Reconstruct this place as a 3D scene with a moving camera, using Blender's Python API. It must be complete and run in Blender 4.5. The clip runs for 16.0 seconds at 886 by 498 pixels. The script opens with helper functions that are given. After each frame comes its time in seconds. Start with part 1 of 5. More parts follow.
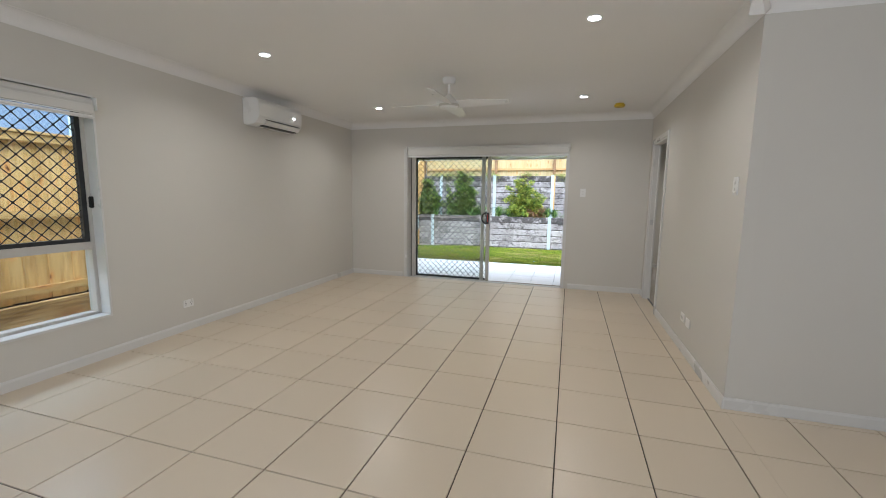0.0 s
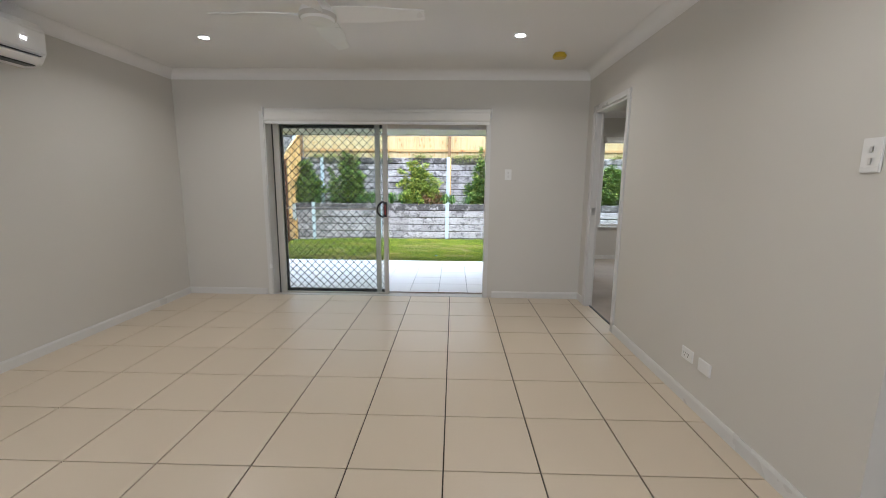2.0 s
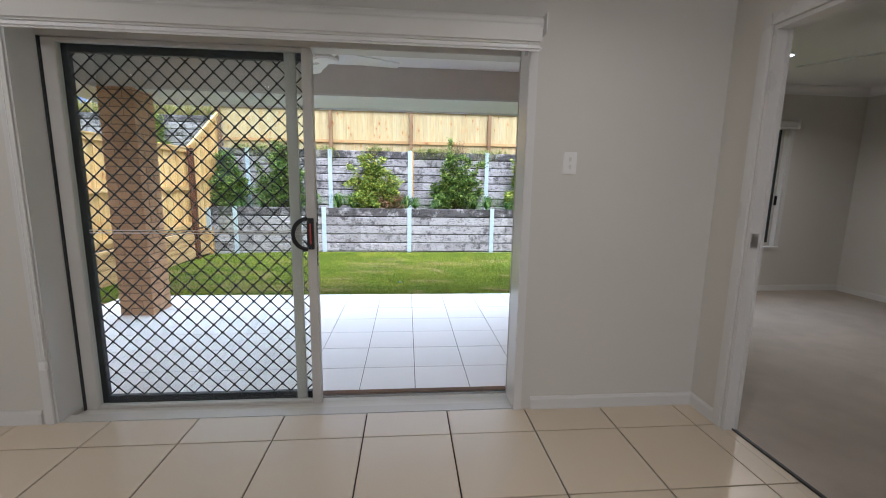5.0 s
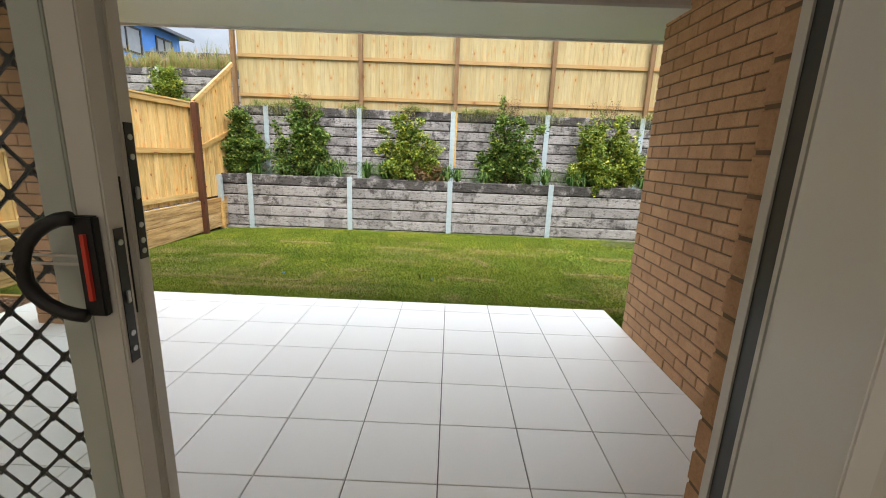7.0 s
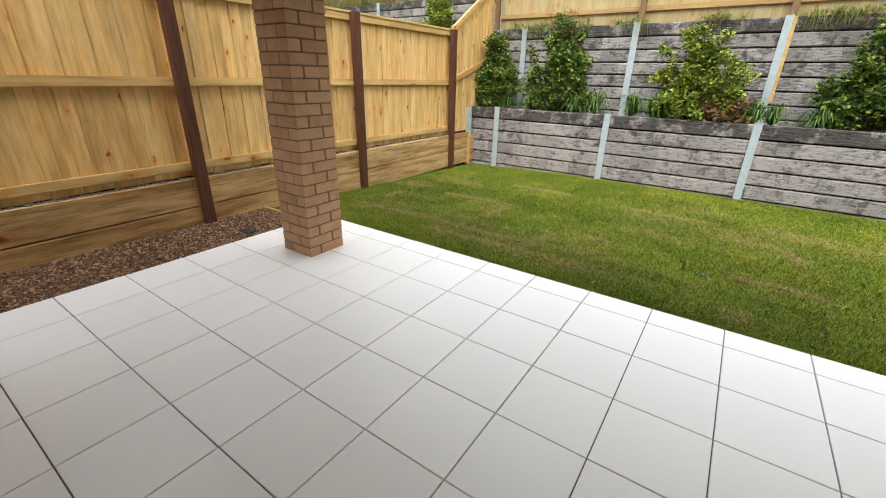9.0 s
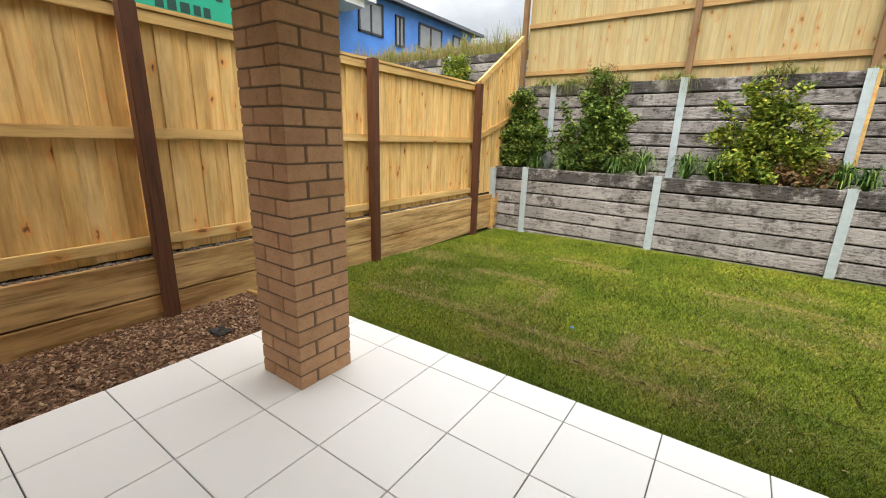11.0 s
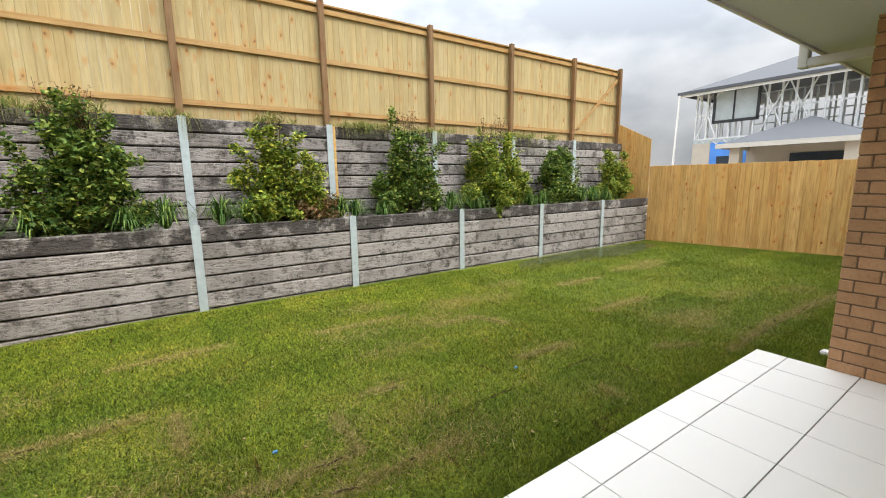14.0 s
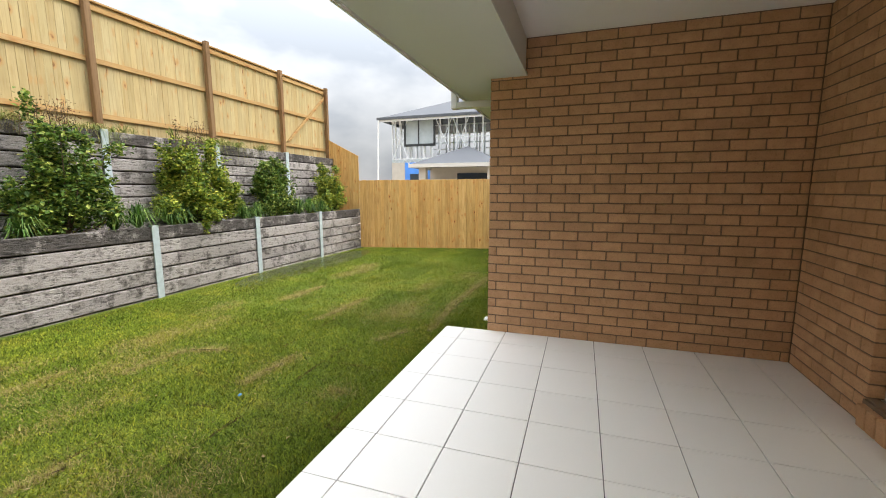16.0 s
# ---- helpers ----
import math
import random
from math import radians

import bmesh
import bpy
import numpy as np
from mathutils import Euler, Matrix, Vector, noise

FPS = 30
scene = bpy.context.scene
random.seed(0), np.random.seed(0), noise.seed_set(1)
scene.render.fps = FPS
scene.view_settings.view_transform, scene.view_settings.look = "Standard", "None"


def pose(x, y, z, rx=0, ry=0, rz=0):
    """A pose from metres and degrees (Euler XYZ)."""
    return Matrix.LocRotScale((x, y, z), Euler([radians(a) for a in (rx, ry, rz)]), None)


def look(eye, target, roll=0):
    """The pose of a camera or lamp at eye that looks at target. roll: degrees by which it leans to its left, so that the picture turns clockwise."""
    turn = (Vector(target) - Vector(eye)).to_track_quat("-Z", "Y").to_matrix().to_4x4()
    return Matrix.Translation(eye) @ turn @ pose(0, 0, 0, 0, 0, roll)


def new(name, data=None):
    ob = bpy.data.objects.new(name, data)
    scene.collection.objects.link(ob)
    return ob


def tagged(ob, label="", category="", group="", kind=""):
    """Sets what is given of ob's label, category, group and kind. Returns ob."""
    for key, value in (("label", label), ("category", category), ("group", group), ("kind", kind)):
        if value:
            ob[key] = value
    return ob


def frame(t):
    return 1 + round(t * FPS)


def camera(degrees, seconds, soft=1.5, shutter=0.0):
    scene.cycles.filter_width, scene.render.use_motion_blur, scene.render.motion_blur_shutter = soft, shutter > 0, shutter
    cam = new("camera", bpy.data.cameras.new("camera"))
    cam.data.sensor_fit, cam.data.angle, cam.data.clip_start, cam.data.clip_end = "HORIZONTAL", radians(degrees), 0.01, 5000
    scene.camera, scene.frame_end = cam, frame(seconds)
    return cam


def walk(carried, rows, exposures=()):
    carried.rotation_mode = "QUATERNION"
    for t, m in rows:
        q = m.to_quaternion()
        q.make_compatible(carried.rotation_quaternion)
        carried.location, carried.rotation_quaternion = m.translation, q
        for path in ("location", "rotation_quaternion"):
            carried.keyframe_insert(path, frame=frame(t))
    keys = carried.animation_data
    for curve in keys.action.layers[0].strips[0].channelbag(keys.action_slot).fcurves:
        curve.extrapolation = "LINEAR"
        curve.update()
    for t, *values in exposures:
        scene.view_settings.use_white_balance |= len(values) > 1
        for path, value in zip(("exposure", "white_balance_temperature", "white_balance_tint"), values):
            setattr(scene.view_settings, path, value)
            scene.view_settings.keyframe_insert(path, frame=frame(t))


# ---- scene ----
cam = camera(94.1, 16.0, soft=1.0)
PATH = [
    (0, (0.909, -6.023, 1.335), (0.332, -4.126, 1.078), 0.8),
    (0.5, (0.787, -5.634, 1.303), (0.342, -3.702, 1.039), 0.6),
    (1, (0.671, -5.238, 1.313), (0.362, -3.283, 1.03), 0.4),
    (1.5, (0.557, -4.826, 1.324), (0.382, -2.857, 1.019), 0.4),
    (2, (0.483, -4.415, 1.318), (0.434, -2.442, 0.996), 0.5),
    (2.5, (0.375, -4.023, 1.298), (0.42, -2.05, 0.972), 0.8),
    (3, (0.278, -3.634, 1.296), (0.379, -1.663, 0.972), 0.7),
    (3.5, (0.215, -3.21, 1.304), (0.345, -1.239, 0.99), 0.7),
    (4, (0.174, -2.8, 1.305), (0.317, -0.83, 0.993), 0.6),
    (4.2, (0.172, -2.643, 1.317), (0.324, -0.675, 0.997), 0.7),
    (4.5, (0.202, -2.374, 1.307), (0.359, -0.405, 0.992), 0.6),
    (5, (0.218, -1.948, 1.286), (0.394, 0.019, 0.969), 1.0),
    (5.2, (0.222, -1.787, 1.3), (0.406, 0.178, 0.98), 1.2),
    (7.3, (0.29, -0.056, 1.19), (0.149, 1.869, 0.663), 2.6),
    (7.5, (0.286, 0.078, 1.186), (0.02, 1.968, 0.589), 2.6),
    (8, (0.215, 0.336, 1.181), (-0.376, 2.103, 0.453), 2.9),
    (8.5, (0.162, 0.539, 1.186), (-0.72, 2.142, 0.378), 2.7),
    (10.8, (-0.742, 1.451, 1.103), (-1.949, 2.943, 0.54), 1.9),
    (11, (-0.86, 1.516, 1.113), (-1.96, 3.102, 0.59), 1.7),
    (11.5, (-1.142, 1.69, 1.112), (-1.903, 3.48, 0.645), 1.4),
    (12, (-1.411, 1.836, 1.127), (-1.786, 3.752, 0.695), 0.5),
    (12.5, (-1.652, 1.986, 1.132), (-1.616, 3.942, 0.719), -0.5),
    (13, (-1.824, 2.143, 1.147), (-1.399, 4.057, 0.75), -1.3),
    (13.5, (-1.998, 2.242, 1.179), (-1.193, 4.035, 0.808), -1.5),
    (14, (-2.072, 2.276, 1.192), (-0.969, 3.911, 0.858), -0.8),
    (14.5, (-2.108, 2.294, 1.197), (-0.752, 3.732, 0.889), -0.2),
    (15, (-2.108, 2.274, 1.191), (-0.539, 3.48, 0.901), 0.1),
    (15.5, (-2.103, 2.256, 1.179), (-0.361, 3.198, 0.896), 0.1),
    (16, (-2.079, 2.216, 1.177), (-0.202, 2.845, 0.893), -0.1),
]
EXPOSURES = [(0, 1.36, 5380, 10), (2, 1.38, 5320, 11), (3, 1.33, 5280, 11), (4.5, 1.16, 5250, 14), (5.2, 1.15, 5350, 14), (7.3, 0.6, 6350, 10), (8.7, 0.48, 6400, 10), (11, 0.46, 6800, 10), (12.5, 0.4, 6650, 10), (14.5, 0.4, 6650, 10), (16, 0.55, 6650, 10)]
walk(cam, [(t, look(eye, target, roll)) for t, eye, target, roll in PATH], EXPOSURES)

# ---- world and lights ----
SUN_UP, SUN_TURN = radians(53), radians(160)
world = bpy.data.worlds.new("overcast_sky")
scene.world = world
world.use_nodes = True
wn, wl = world.node_tree.nodes, world.node_tree.links
wn.clear()
w_out = wn.new("ShaderNodeOutputWorld")
w_bg = wn.new("ShaderNodeBackground")
w_sky = wn.new("ShaderNodeTexSky")
w_sky.sky_type, w_sky.sun_disc = "NISHITA", False
w_sky.sun_elevation, w_sky.sun_rotation, w_sky.dust_density = SUN_UP, SUN_TURN, 4.0
w_co = wn.new("ShaderNodeTexCoord")
w_map = wn.new("ShaderNodeMapping")
w_map.inputs["Scale"].default_value = (1.6, 1.6, 3.2)
w_noise = wn.new("ShaderNodeTexNoise")
w_noise.inputs["Scale"].default_value, w_noise.inputs["Detail"].default_value = 1.7, 5.0
w_ramp = wn.new("ShaderNodeValToRGB")
w_ramp.color_ramp.elements[0].position, w_ramp.color_ramp.elements[0].color = 0.36, (5.0, 5.5, 6.2, 1)
w_ramp.color_ramp.elements[1].position, w_ramp.color_ramp.elements[1].color = 0.66, (10.4, 10.6, 10.8, 1)
w_mix = wn.new("ShaderNodeMixRGB")
w_mix.inputs["Fac"].default_value = 0.9
wl.new(w_co.outputs["Generated"], w_map.inputs["Vector"])
wl.new(w_map.outputs["Vector"], w_noise.inputs["Vector"])
wl.new(w_noise.outputs["Fac"], w_ramp.inputs["Fac"])
wl.new(w_sky.outputs["Color"], w_mix.inputs["Color1"])
wl.new(w_ramp.outputs["Color"], w_mix.inputs["Color2"])
# an overcast sky is about three times as bright overhead as at the horizon
w_sep = wn.new("ShaderNodeSeparateXYZ")
w_grad = wn.new("ShaderNodeMapRange")
w_grad.inputs["From Min"].default_value, w_grad.inputs["From Max"].default_value = 0.0, 1.0
w_grad.inputs["To Min"].default_value, w_grad.inputs["To Max"].default_value = 0.36, 4.0
w_mul = wn.new("ShaderNodeVectorMath")
w_mul.operation = "SCALE"
wl.new(w_co.outputs["Generated"], w_sep.inputs["Vector"])
w_pow = wn.new("ShaderNodeMath")
w_pow.operation, w_pow.use_clamp, w_pow.inputs[1].default_value = "POWER", True, 1.5
wl.new(w_sep.outputs["Z"], w_pow.inputs[0])
wl.new(w_pow.outputs[0], w_grad.inputs["Value"])
wl.new(w_mix.outputs["Color"], w_mul.inputs[0])
wl.new(w_grad.outputs["Result"], w_mul.inputs["Scale"])
wl.new(w_mul.outputs["Vector"], w_bg.inputs["Color"])
w_bg.inputs["Strength"].default_value = 0.12
wl.new(w_bg.outputs["Background"], w_out.inputs["Surface"])

sun_data = bpy.data.lights.new("sun", "SUN")
sun_data.energy, sun_data.angle, sun_data.color = 1.7, radians(32), (1.0, 0.96, 0.9)
sun = new("sun", sun_data)
sun.matrix_world = look((0, 0, 0), (-math.sin(SUN_TURN) * math.cos(SUN_UP), -math.cos(SUN_TURN) * math.cos(SUN_UP), -math.sin(SUN_UP)))


def lamp(name, kind, m, watts, color=(1, 1, 1), size=0.1, size_y=None):
    data = bpy.data.lights.new(name, kind)
    data.energy, data.color = watts, color
    if kind == "AREA":
        data.size = size
        if size_y:
            data.shape, data.size_y = "RECTANGLE", size_y
        else:
            data.shape = "DISK"
    ob = new(name, data)
    ob.matrix_world = m
    return ob


WARM = (1.0, 0.86, 0.68)
DOWNLIGHTS = [(-1.59, -3.0, 2.48), (1.0, -3.05, 2.48), (-1.6, -0.82, 2.48), (1.0, -0.87, 2.48), (3.66, 1.74, 2.48)]
for x, y, z in DOWNLIGHTS:
    spot = lamp("downlight_lamp", "AREA", pose(x, y, z - 0.004), 2.9 if x < 2 else 7.0, WARM, 0.07)
    spot.data.spread = radians(150)
# daylight through the windows at the unseen back of the room
lamp("window_daylight", "AREA", look((0.2, -7.5, 1.5), (1.0, 0, 0.6)), 24, (1.0, 0.95, 0.86), 2.4, 1.9)
lamp("side_window_daylight", "AREA", look((4.1, -5.2, 1.4), (0, -5.0, 1.0)), 3.2, (1.0, 0.95, 0.88), 1.8, 1.6)

# ---- materials ----


def nodes(name, rough=0.5, metal=0.0, ior=1.45):
    m = bpy.data.materials.new(name)
    m.use_nodes = True
    n, l = m.node_tree.nodes, m.node_tree.links
    b = n["Principled BSDF"]
    b.inputs["Roughness"].default_value, b.inputs["Metallic"].default_value = rough, metal
    b.inputs["IOR"].default_value = ior
    return m, n, l, b


def coords(n, l, stretch=(1, 1, 1), shift=40.0):
    """Object coordinates, moved by each object's own random number."""
    co, info = n.new("ShaderNodeTexCoord"), n.new("ShaderNodeObjectInfo")
    mul, add, mp = n.new("ShaderNodeMath"), n.new("ShaderNodeVectorMath"), n.new("ShaderNodeMapping")
    mul.operation, mul.inputs[1].default_value = "MULTIPLY", shift
    l.new(info.outputs["Random"], mul.inputs[0])
    l.new(co.outputs["Object"], add.inputs[0])
    l.new(mul.outputs[0], add.inputs[1])
    mp.inputs["Scale"].default_value = stretch
    l.new(add.outputs[0], mp.inputs["Vector"])
    return mp.outputs["Vector"], info.outputs["Random"]


def ramp(n, l, fac, stops):
    r = n.new("ShaderNodeValToRGB")
    e = r.color_ramp.elements
    while len(e) < len(stops):
        e.new(0.5)
    for k, (p, c) in enumerate(stops):
        e[k].position, e[k].color = p, (*c, 1)
    l.new(fac, r.inputs["Fac"])
    return r.outputs["Color"]


def noise_tex(n, l, vec, scale, detail=4.0, rough=0.55):
    t = n.new("ShaderNodeTexNoise")
    t.inputs["Scale"].default_value, t.inputs["Detail"].default_value, t.inputs["Roughness"].default_value = scale, detail, rough
    l.new(vec, t.inputs["Vector"])
    return t.outputs["Fac"]


def mixed(n, l, kind, fac, a, b):
    m = n.new("ShaderNodeMixRGB")
    m.blend_type = kind
    for k, v in (("Fac", fac), ("Color1", a), ("Color2", b)):
        if isinstance(v, (int, float)):
            m.inputs[k].default_value = v
        elif isinstance(v, tuple):
            m.inputs[k].default_value = (*v, 1)
        else:
            l.new(v, m.inputs[k])
    return m.outputs["Color"]


def bump(n, l, b, height, strength=0.2, distance=0.01):
    bp = n.new("ShaderNodeBump")
    bp.inputs["Strength"].default_value, bp.inputs["Distance"].default_value = strength, distance
    l.new(height, bp.inputs["Height"])
    l.new(bp.outputs["Normal"], b.inputs["Normal"])


def plain(name, c, rough=0.5, metal=0.0, vary=0.08, scale=3.0, grain=60.0, relief=0.05, tint=0.0):
    """A surface of one colour with broad unevenness, fine grain and some change from piece to piece."""
    m, n, l, b = nodes(name, rough, metal)
    vec, rnd = coords(n, l)
    broad, fine = noise_tex(n, l, vec, scale), noise_tex(n, l, vec, grain, 3.0)
    lo, hi = tuple(v * (1 - vary) for v in c), tuple(min(1, v * (1 + vary)) for v in c)
    col = ramp(n, l, broad, [(0.3, lo), (0.7, hi)])
    col = mixed(n, l, "OVERLAY", vary, col, fine)
    if tint:
        col = mixed(n, l, "MULTIPLY", 1.0, col, ramp(n, l, rnd, [(0, (1 - tint,) * 3), (1, (1, 1, 1))]))
    l.new(col, b.inputs["Base Color"])
    r = ramp(n, l, broad, [(0.3, (max(rough - 0.04, 0.03),) * 3), (0.7, (min(rough + 0.04, 1),) * 3)])
    l.new(r, b.inputs["Roughness"])
    if relief:
        bump(n, l, b, fine, relief, 0.004)
    return m


def porcelain(name, c, rough, tint, ior=1.45):
    """Plain glazed tile: very fine speckle, a slightly different tone from tile to tile."""
    m, n, l, b = nodes(name, rough, 0.0, ior)
    vec, rnd = coords(n, l)
    speck = noise_tex(n, l, vec, 260.0, 2.0)
    col = ramp(n, l, speck, [(0.3, tuple(v * 0.975 for v in c)), (0.7, c)])
    col = mixed(n, l, "MULTIPLY", 1.0, col, ramp(n, l, rnd, [(0, (1 - tint,) * 3), (1, (1, 1, 1))]))
    l.new(col, b.inputs["Base Color"])
    return m


def timber(name, light, dark, knot, along="z", rough=0.75, weather=0.0, knots=5.0, spread=1.0):
    """Sawn softwood: long grain, streaks, knots with a stained ring, and a different board from piece to piece."""
    m, n, l, b = nodes(name, rough)
    st = {"z": (1, 1, 0.05), "y": (1, 0.05, 1), "x": (0.05, 1, 1)}[along]
    vec, rnd = coords(n, l, st)
    grain = noise_tex(n, l, vec, 46.0, 5.0, 0.62)
    broad = noise_tex(n, l, vec, 7.0, 3.0)
    kst = {"z": (1, 1, 0.5), "y": (1, 0.5, 1), "x": (0.5, 1, 1)}[along]
    kvec, _ = coords(n, l, kst)
    wob, jit = n.new("ShaderNodeTexNoise"), n.new("ShaderNodeVectorMath")
    wob.inputs["Scale"].default_value = 22.0
    l.new(kvec, wob.inputs["Vector"])
    sc = n.new("ShaderNodeVectorMath")
    sc.operation, sc.inputs["Scale"].default_value = "SCALE", 0.05
    l.new(wob.outputs["Color"], sc.inputs[0])
    l.new(kvec, jit.inputs[0])
    l.new(sc.outputs[0], jit.inputs[1])
    vor = n.new("ShaderNodeTexVoronoi")
    vor.inputs["Scale"].default_value = knots
    l.new(jit.outputs[0], vor.inputs["Vector"])
    far = vor.outputs["Distance"]
    col = ramp(n, l, grain, [(0.28, dark), (0.5, light), (0.75, tuple(min(1, v * 1.1) for v in light))])
    col = mixed(n, l, "MULTIPLY", 0.6 * spread, col, ramp(n, l, broad, [(0.32, (0.8, 0.68, 0.48)), (0.58, (1, 1, 1))]))
    col = mixed(n, l, "MULTIPLY", spread, col, ramp(n, l, rnd, [(0, (0.84, 0.74, 0.58)), (0.25, (0.97, 0.96, 0.93)), (0.5, (0.88, 0.86, 0.78)), (0.75, (1.0, 0.92, 0.78)), (1, (1.0, 1.0, 1.0))]))
    ring = tuple((p + 1.5 * q) / 2.5 * k for p, q, k in zip(light, dark, (1.05, 0.74, 0.5)))
    col = mixed(n, l, "MIX", ramp(n, l, far, [(0.1, (0.85, 0.85, 0.85)), (0.3, (0, 0, 0))]), col, ring)
    col = mixed(n, l, "MIX", ramp(n, l, far, [(0.06, (0.92, 0.92, 0.92)), (0.115, (0, 0, 0))]), col, knot)
    if weather:
        wst = {"z": (2.2, 2.2, 0.5), "y": (1, 0.4, 3), "x": (0.4, 1, 3)}[along]
        wvec, _ = coords(n, l, wst)
        wet = noise_tex(n, l, wvec, 3.0, 5.0, 0.65)
        col = mixed(n, l, "MULTIPLY", weather, col, ramp(n, l, wet, [(0.36, (0.4, 0.34, 0.24)), (0.58, (1, 1, 1))]))
    l.new(col, b.inputs["Base Color"])
    bump(n, l, b, grain, 0.3, 0.004)
    return m


def brickwork(name):
    m, n, l, b = nodes(name, 0.85)
    vec, rnd = coords(n, l)
    broad, fine = noise_tex(n, l, vec, 9.0, 4.0), noise_tex(n, l, vec, 130.0, 4.0, 0.7)
    specks = noise_tex(n, l, vec, 55.0, 2.0)
    col = ramp(n, l, broad, [(0.3, (0.46, 0.262, 0.138)), (0.7, (0.57, 0.34, 0.188))])
    col = mixed(n, l, "MULTIPLY", 1.0, col, ramp(n, l, rnd, [(0, (0.8, 0.78, 0.76)), (0.5, (0.95, 0.95, 0.95)), (1, (1, 1, 1))]))
    col = mixed(n, l, "MULTIPLY", 0.3, col, ramp(n, l, specks, [(0.3, (0.5, 0.42, 0.38)), (0.45, (1, 1, 1))]))
    col = mixed(n, l, "OVERLAY", 0.3, col, fine)
    l.new(col, b.inputs["Base Color"])
    bump(n, l, b, fine, 0.45, 0.004)
    return m


def concrete_sleeper(name, top=False):
    """Cast concrete with a split-rock face, the shade of its hollows put into the colour, blotched with mildew; the top
    course is darker with it.
    """
    m, n, l, b = nodes(name, 0.9)
    vec, rnd = coords(n, l)
    sv, _ = coords(n, l, (0.55, 1, 2.0))
    sx, mu, fl, wh = n.new("ShaderNodeSeparateXYZ"), n.new("ShaderNodeMath"), n.new("ShaderNodeMath"), n.new("ShaderNodeTexWhiteNoise")
    mu.operation, mu.inputs[1].default_value, fl.operation, wh.noise_dimensions = "MULTIPLY", 2.6, "FLOOR", "1D"
    l.new(vec, sx.inputs[0])
    l.new(sx.outputs["X"], mu.inputs[0])
    l.new(mu.outputs[0], fl.inputs[0])
    l.new(fl.outputs[0], wh.inputs["W"])
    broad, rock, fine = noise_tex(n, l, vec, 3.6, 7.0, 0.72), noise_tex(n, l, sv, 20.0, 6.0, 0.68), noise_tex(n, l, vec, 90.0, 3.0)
    col = ramp(n, l, fine, [(0.3, (0.32, 0.295, 0.28)), (0.7, (0.46, 0.42, 0.4))])
    a, z = (0.5, 0.62) if top else (0.37, 0.47)
    col = mixed(n, l, "MULTIPLY", 0.95, col, ramp(n, l, broad, [(a, (0.2, 0.19, 0.185) if top else (0.3, 0.29, 0.28)), (z, (1, 1, 1))]))
    col = mixed(n, l, "MULTIPLY", 1.0, col, ramp(n, l, wh.outputs["Value"], [(0, (0.68, 0.67, 0.66)), (0.5, (0.95, 0.94, 0.93)), (1, (1.08, 1.07, 1.06))]))
    col = mixed(n, l, "MULTIPLY", 0.9, col, ramp(n, l, noise_tex(n, l, vec, 7.0, 6.0, 0.7), [(0.56, (1, 1, 1)), (0.7, (0.2, 0.19, 0.185))]))
    # paints shade into the low spots of the rock relief
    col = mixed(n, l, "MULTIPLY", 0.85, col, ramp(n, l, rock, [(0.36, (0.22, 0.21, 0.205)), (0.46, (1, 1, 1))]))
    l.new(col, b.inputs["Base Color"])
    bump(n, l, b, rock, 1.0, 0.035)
    return m


def glassy(name, rough=0.0):
    m, n, l, b = nodes(name, rough)
    out = n["Material Output"]
    tr, gl, mx = n.new("ShaderNodeBsdfTransparent"), n.new("ShaderNodeBsdfGlossy"), n.new("ShaderNodeMixShader")
    lw, pw, fr = n.new("ShaderNodeLayerWeight"), n.new("ShaderNodeMath"), n.new("ShaderNodeMath")
    pw.operation, pw.inputs[1].default_value = "POWER", 5.0
    fr.operation, fr.inputs[1].default_value, fr.inputs[2].default_value = "MULTIPLY_ADD", 0.6, 0.035
    l.new(lw.outputs["Facing"], pw.inputs[0])
    l.new(pw.outputs[0], fr.inputs[0])
    tr.inputs["Color"].default_value = (0.93, 0.96, 0.95, 1)
    gl.inputs["Roughness"].default_value = 0.02
    l.new(fr.outputs[0], mx.inputs[0])
    l.new(tr.outputs[0], mx.inputs[1])
    l.new(gl.outputs[0], mx.inputs[2])
    l.new(mx.outputs[0], out.inputs["Surface"])
    return m


def emitting(name, c, power):
    m, n, l, b = nodes(name)
    b.inputs["Emission Color"].default_value, b.inputs["Emission Strength"].default_value = (*c, 1), power
    return m


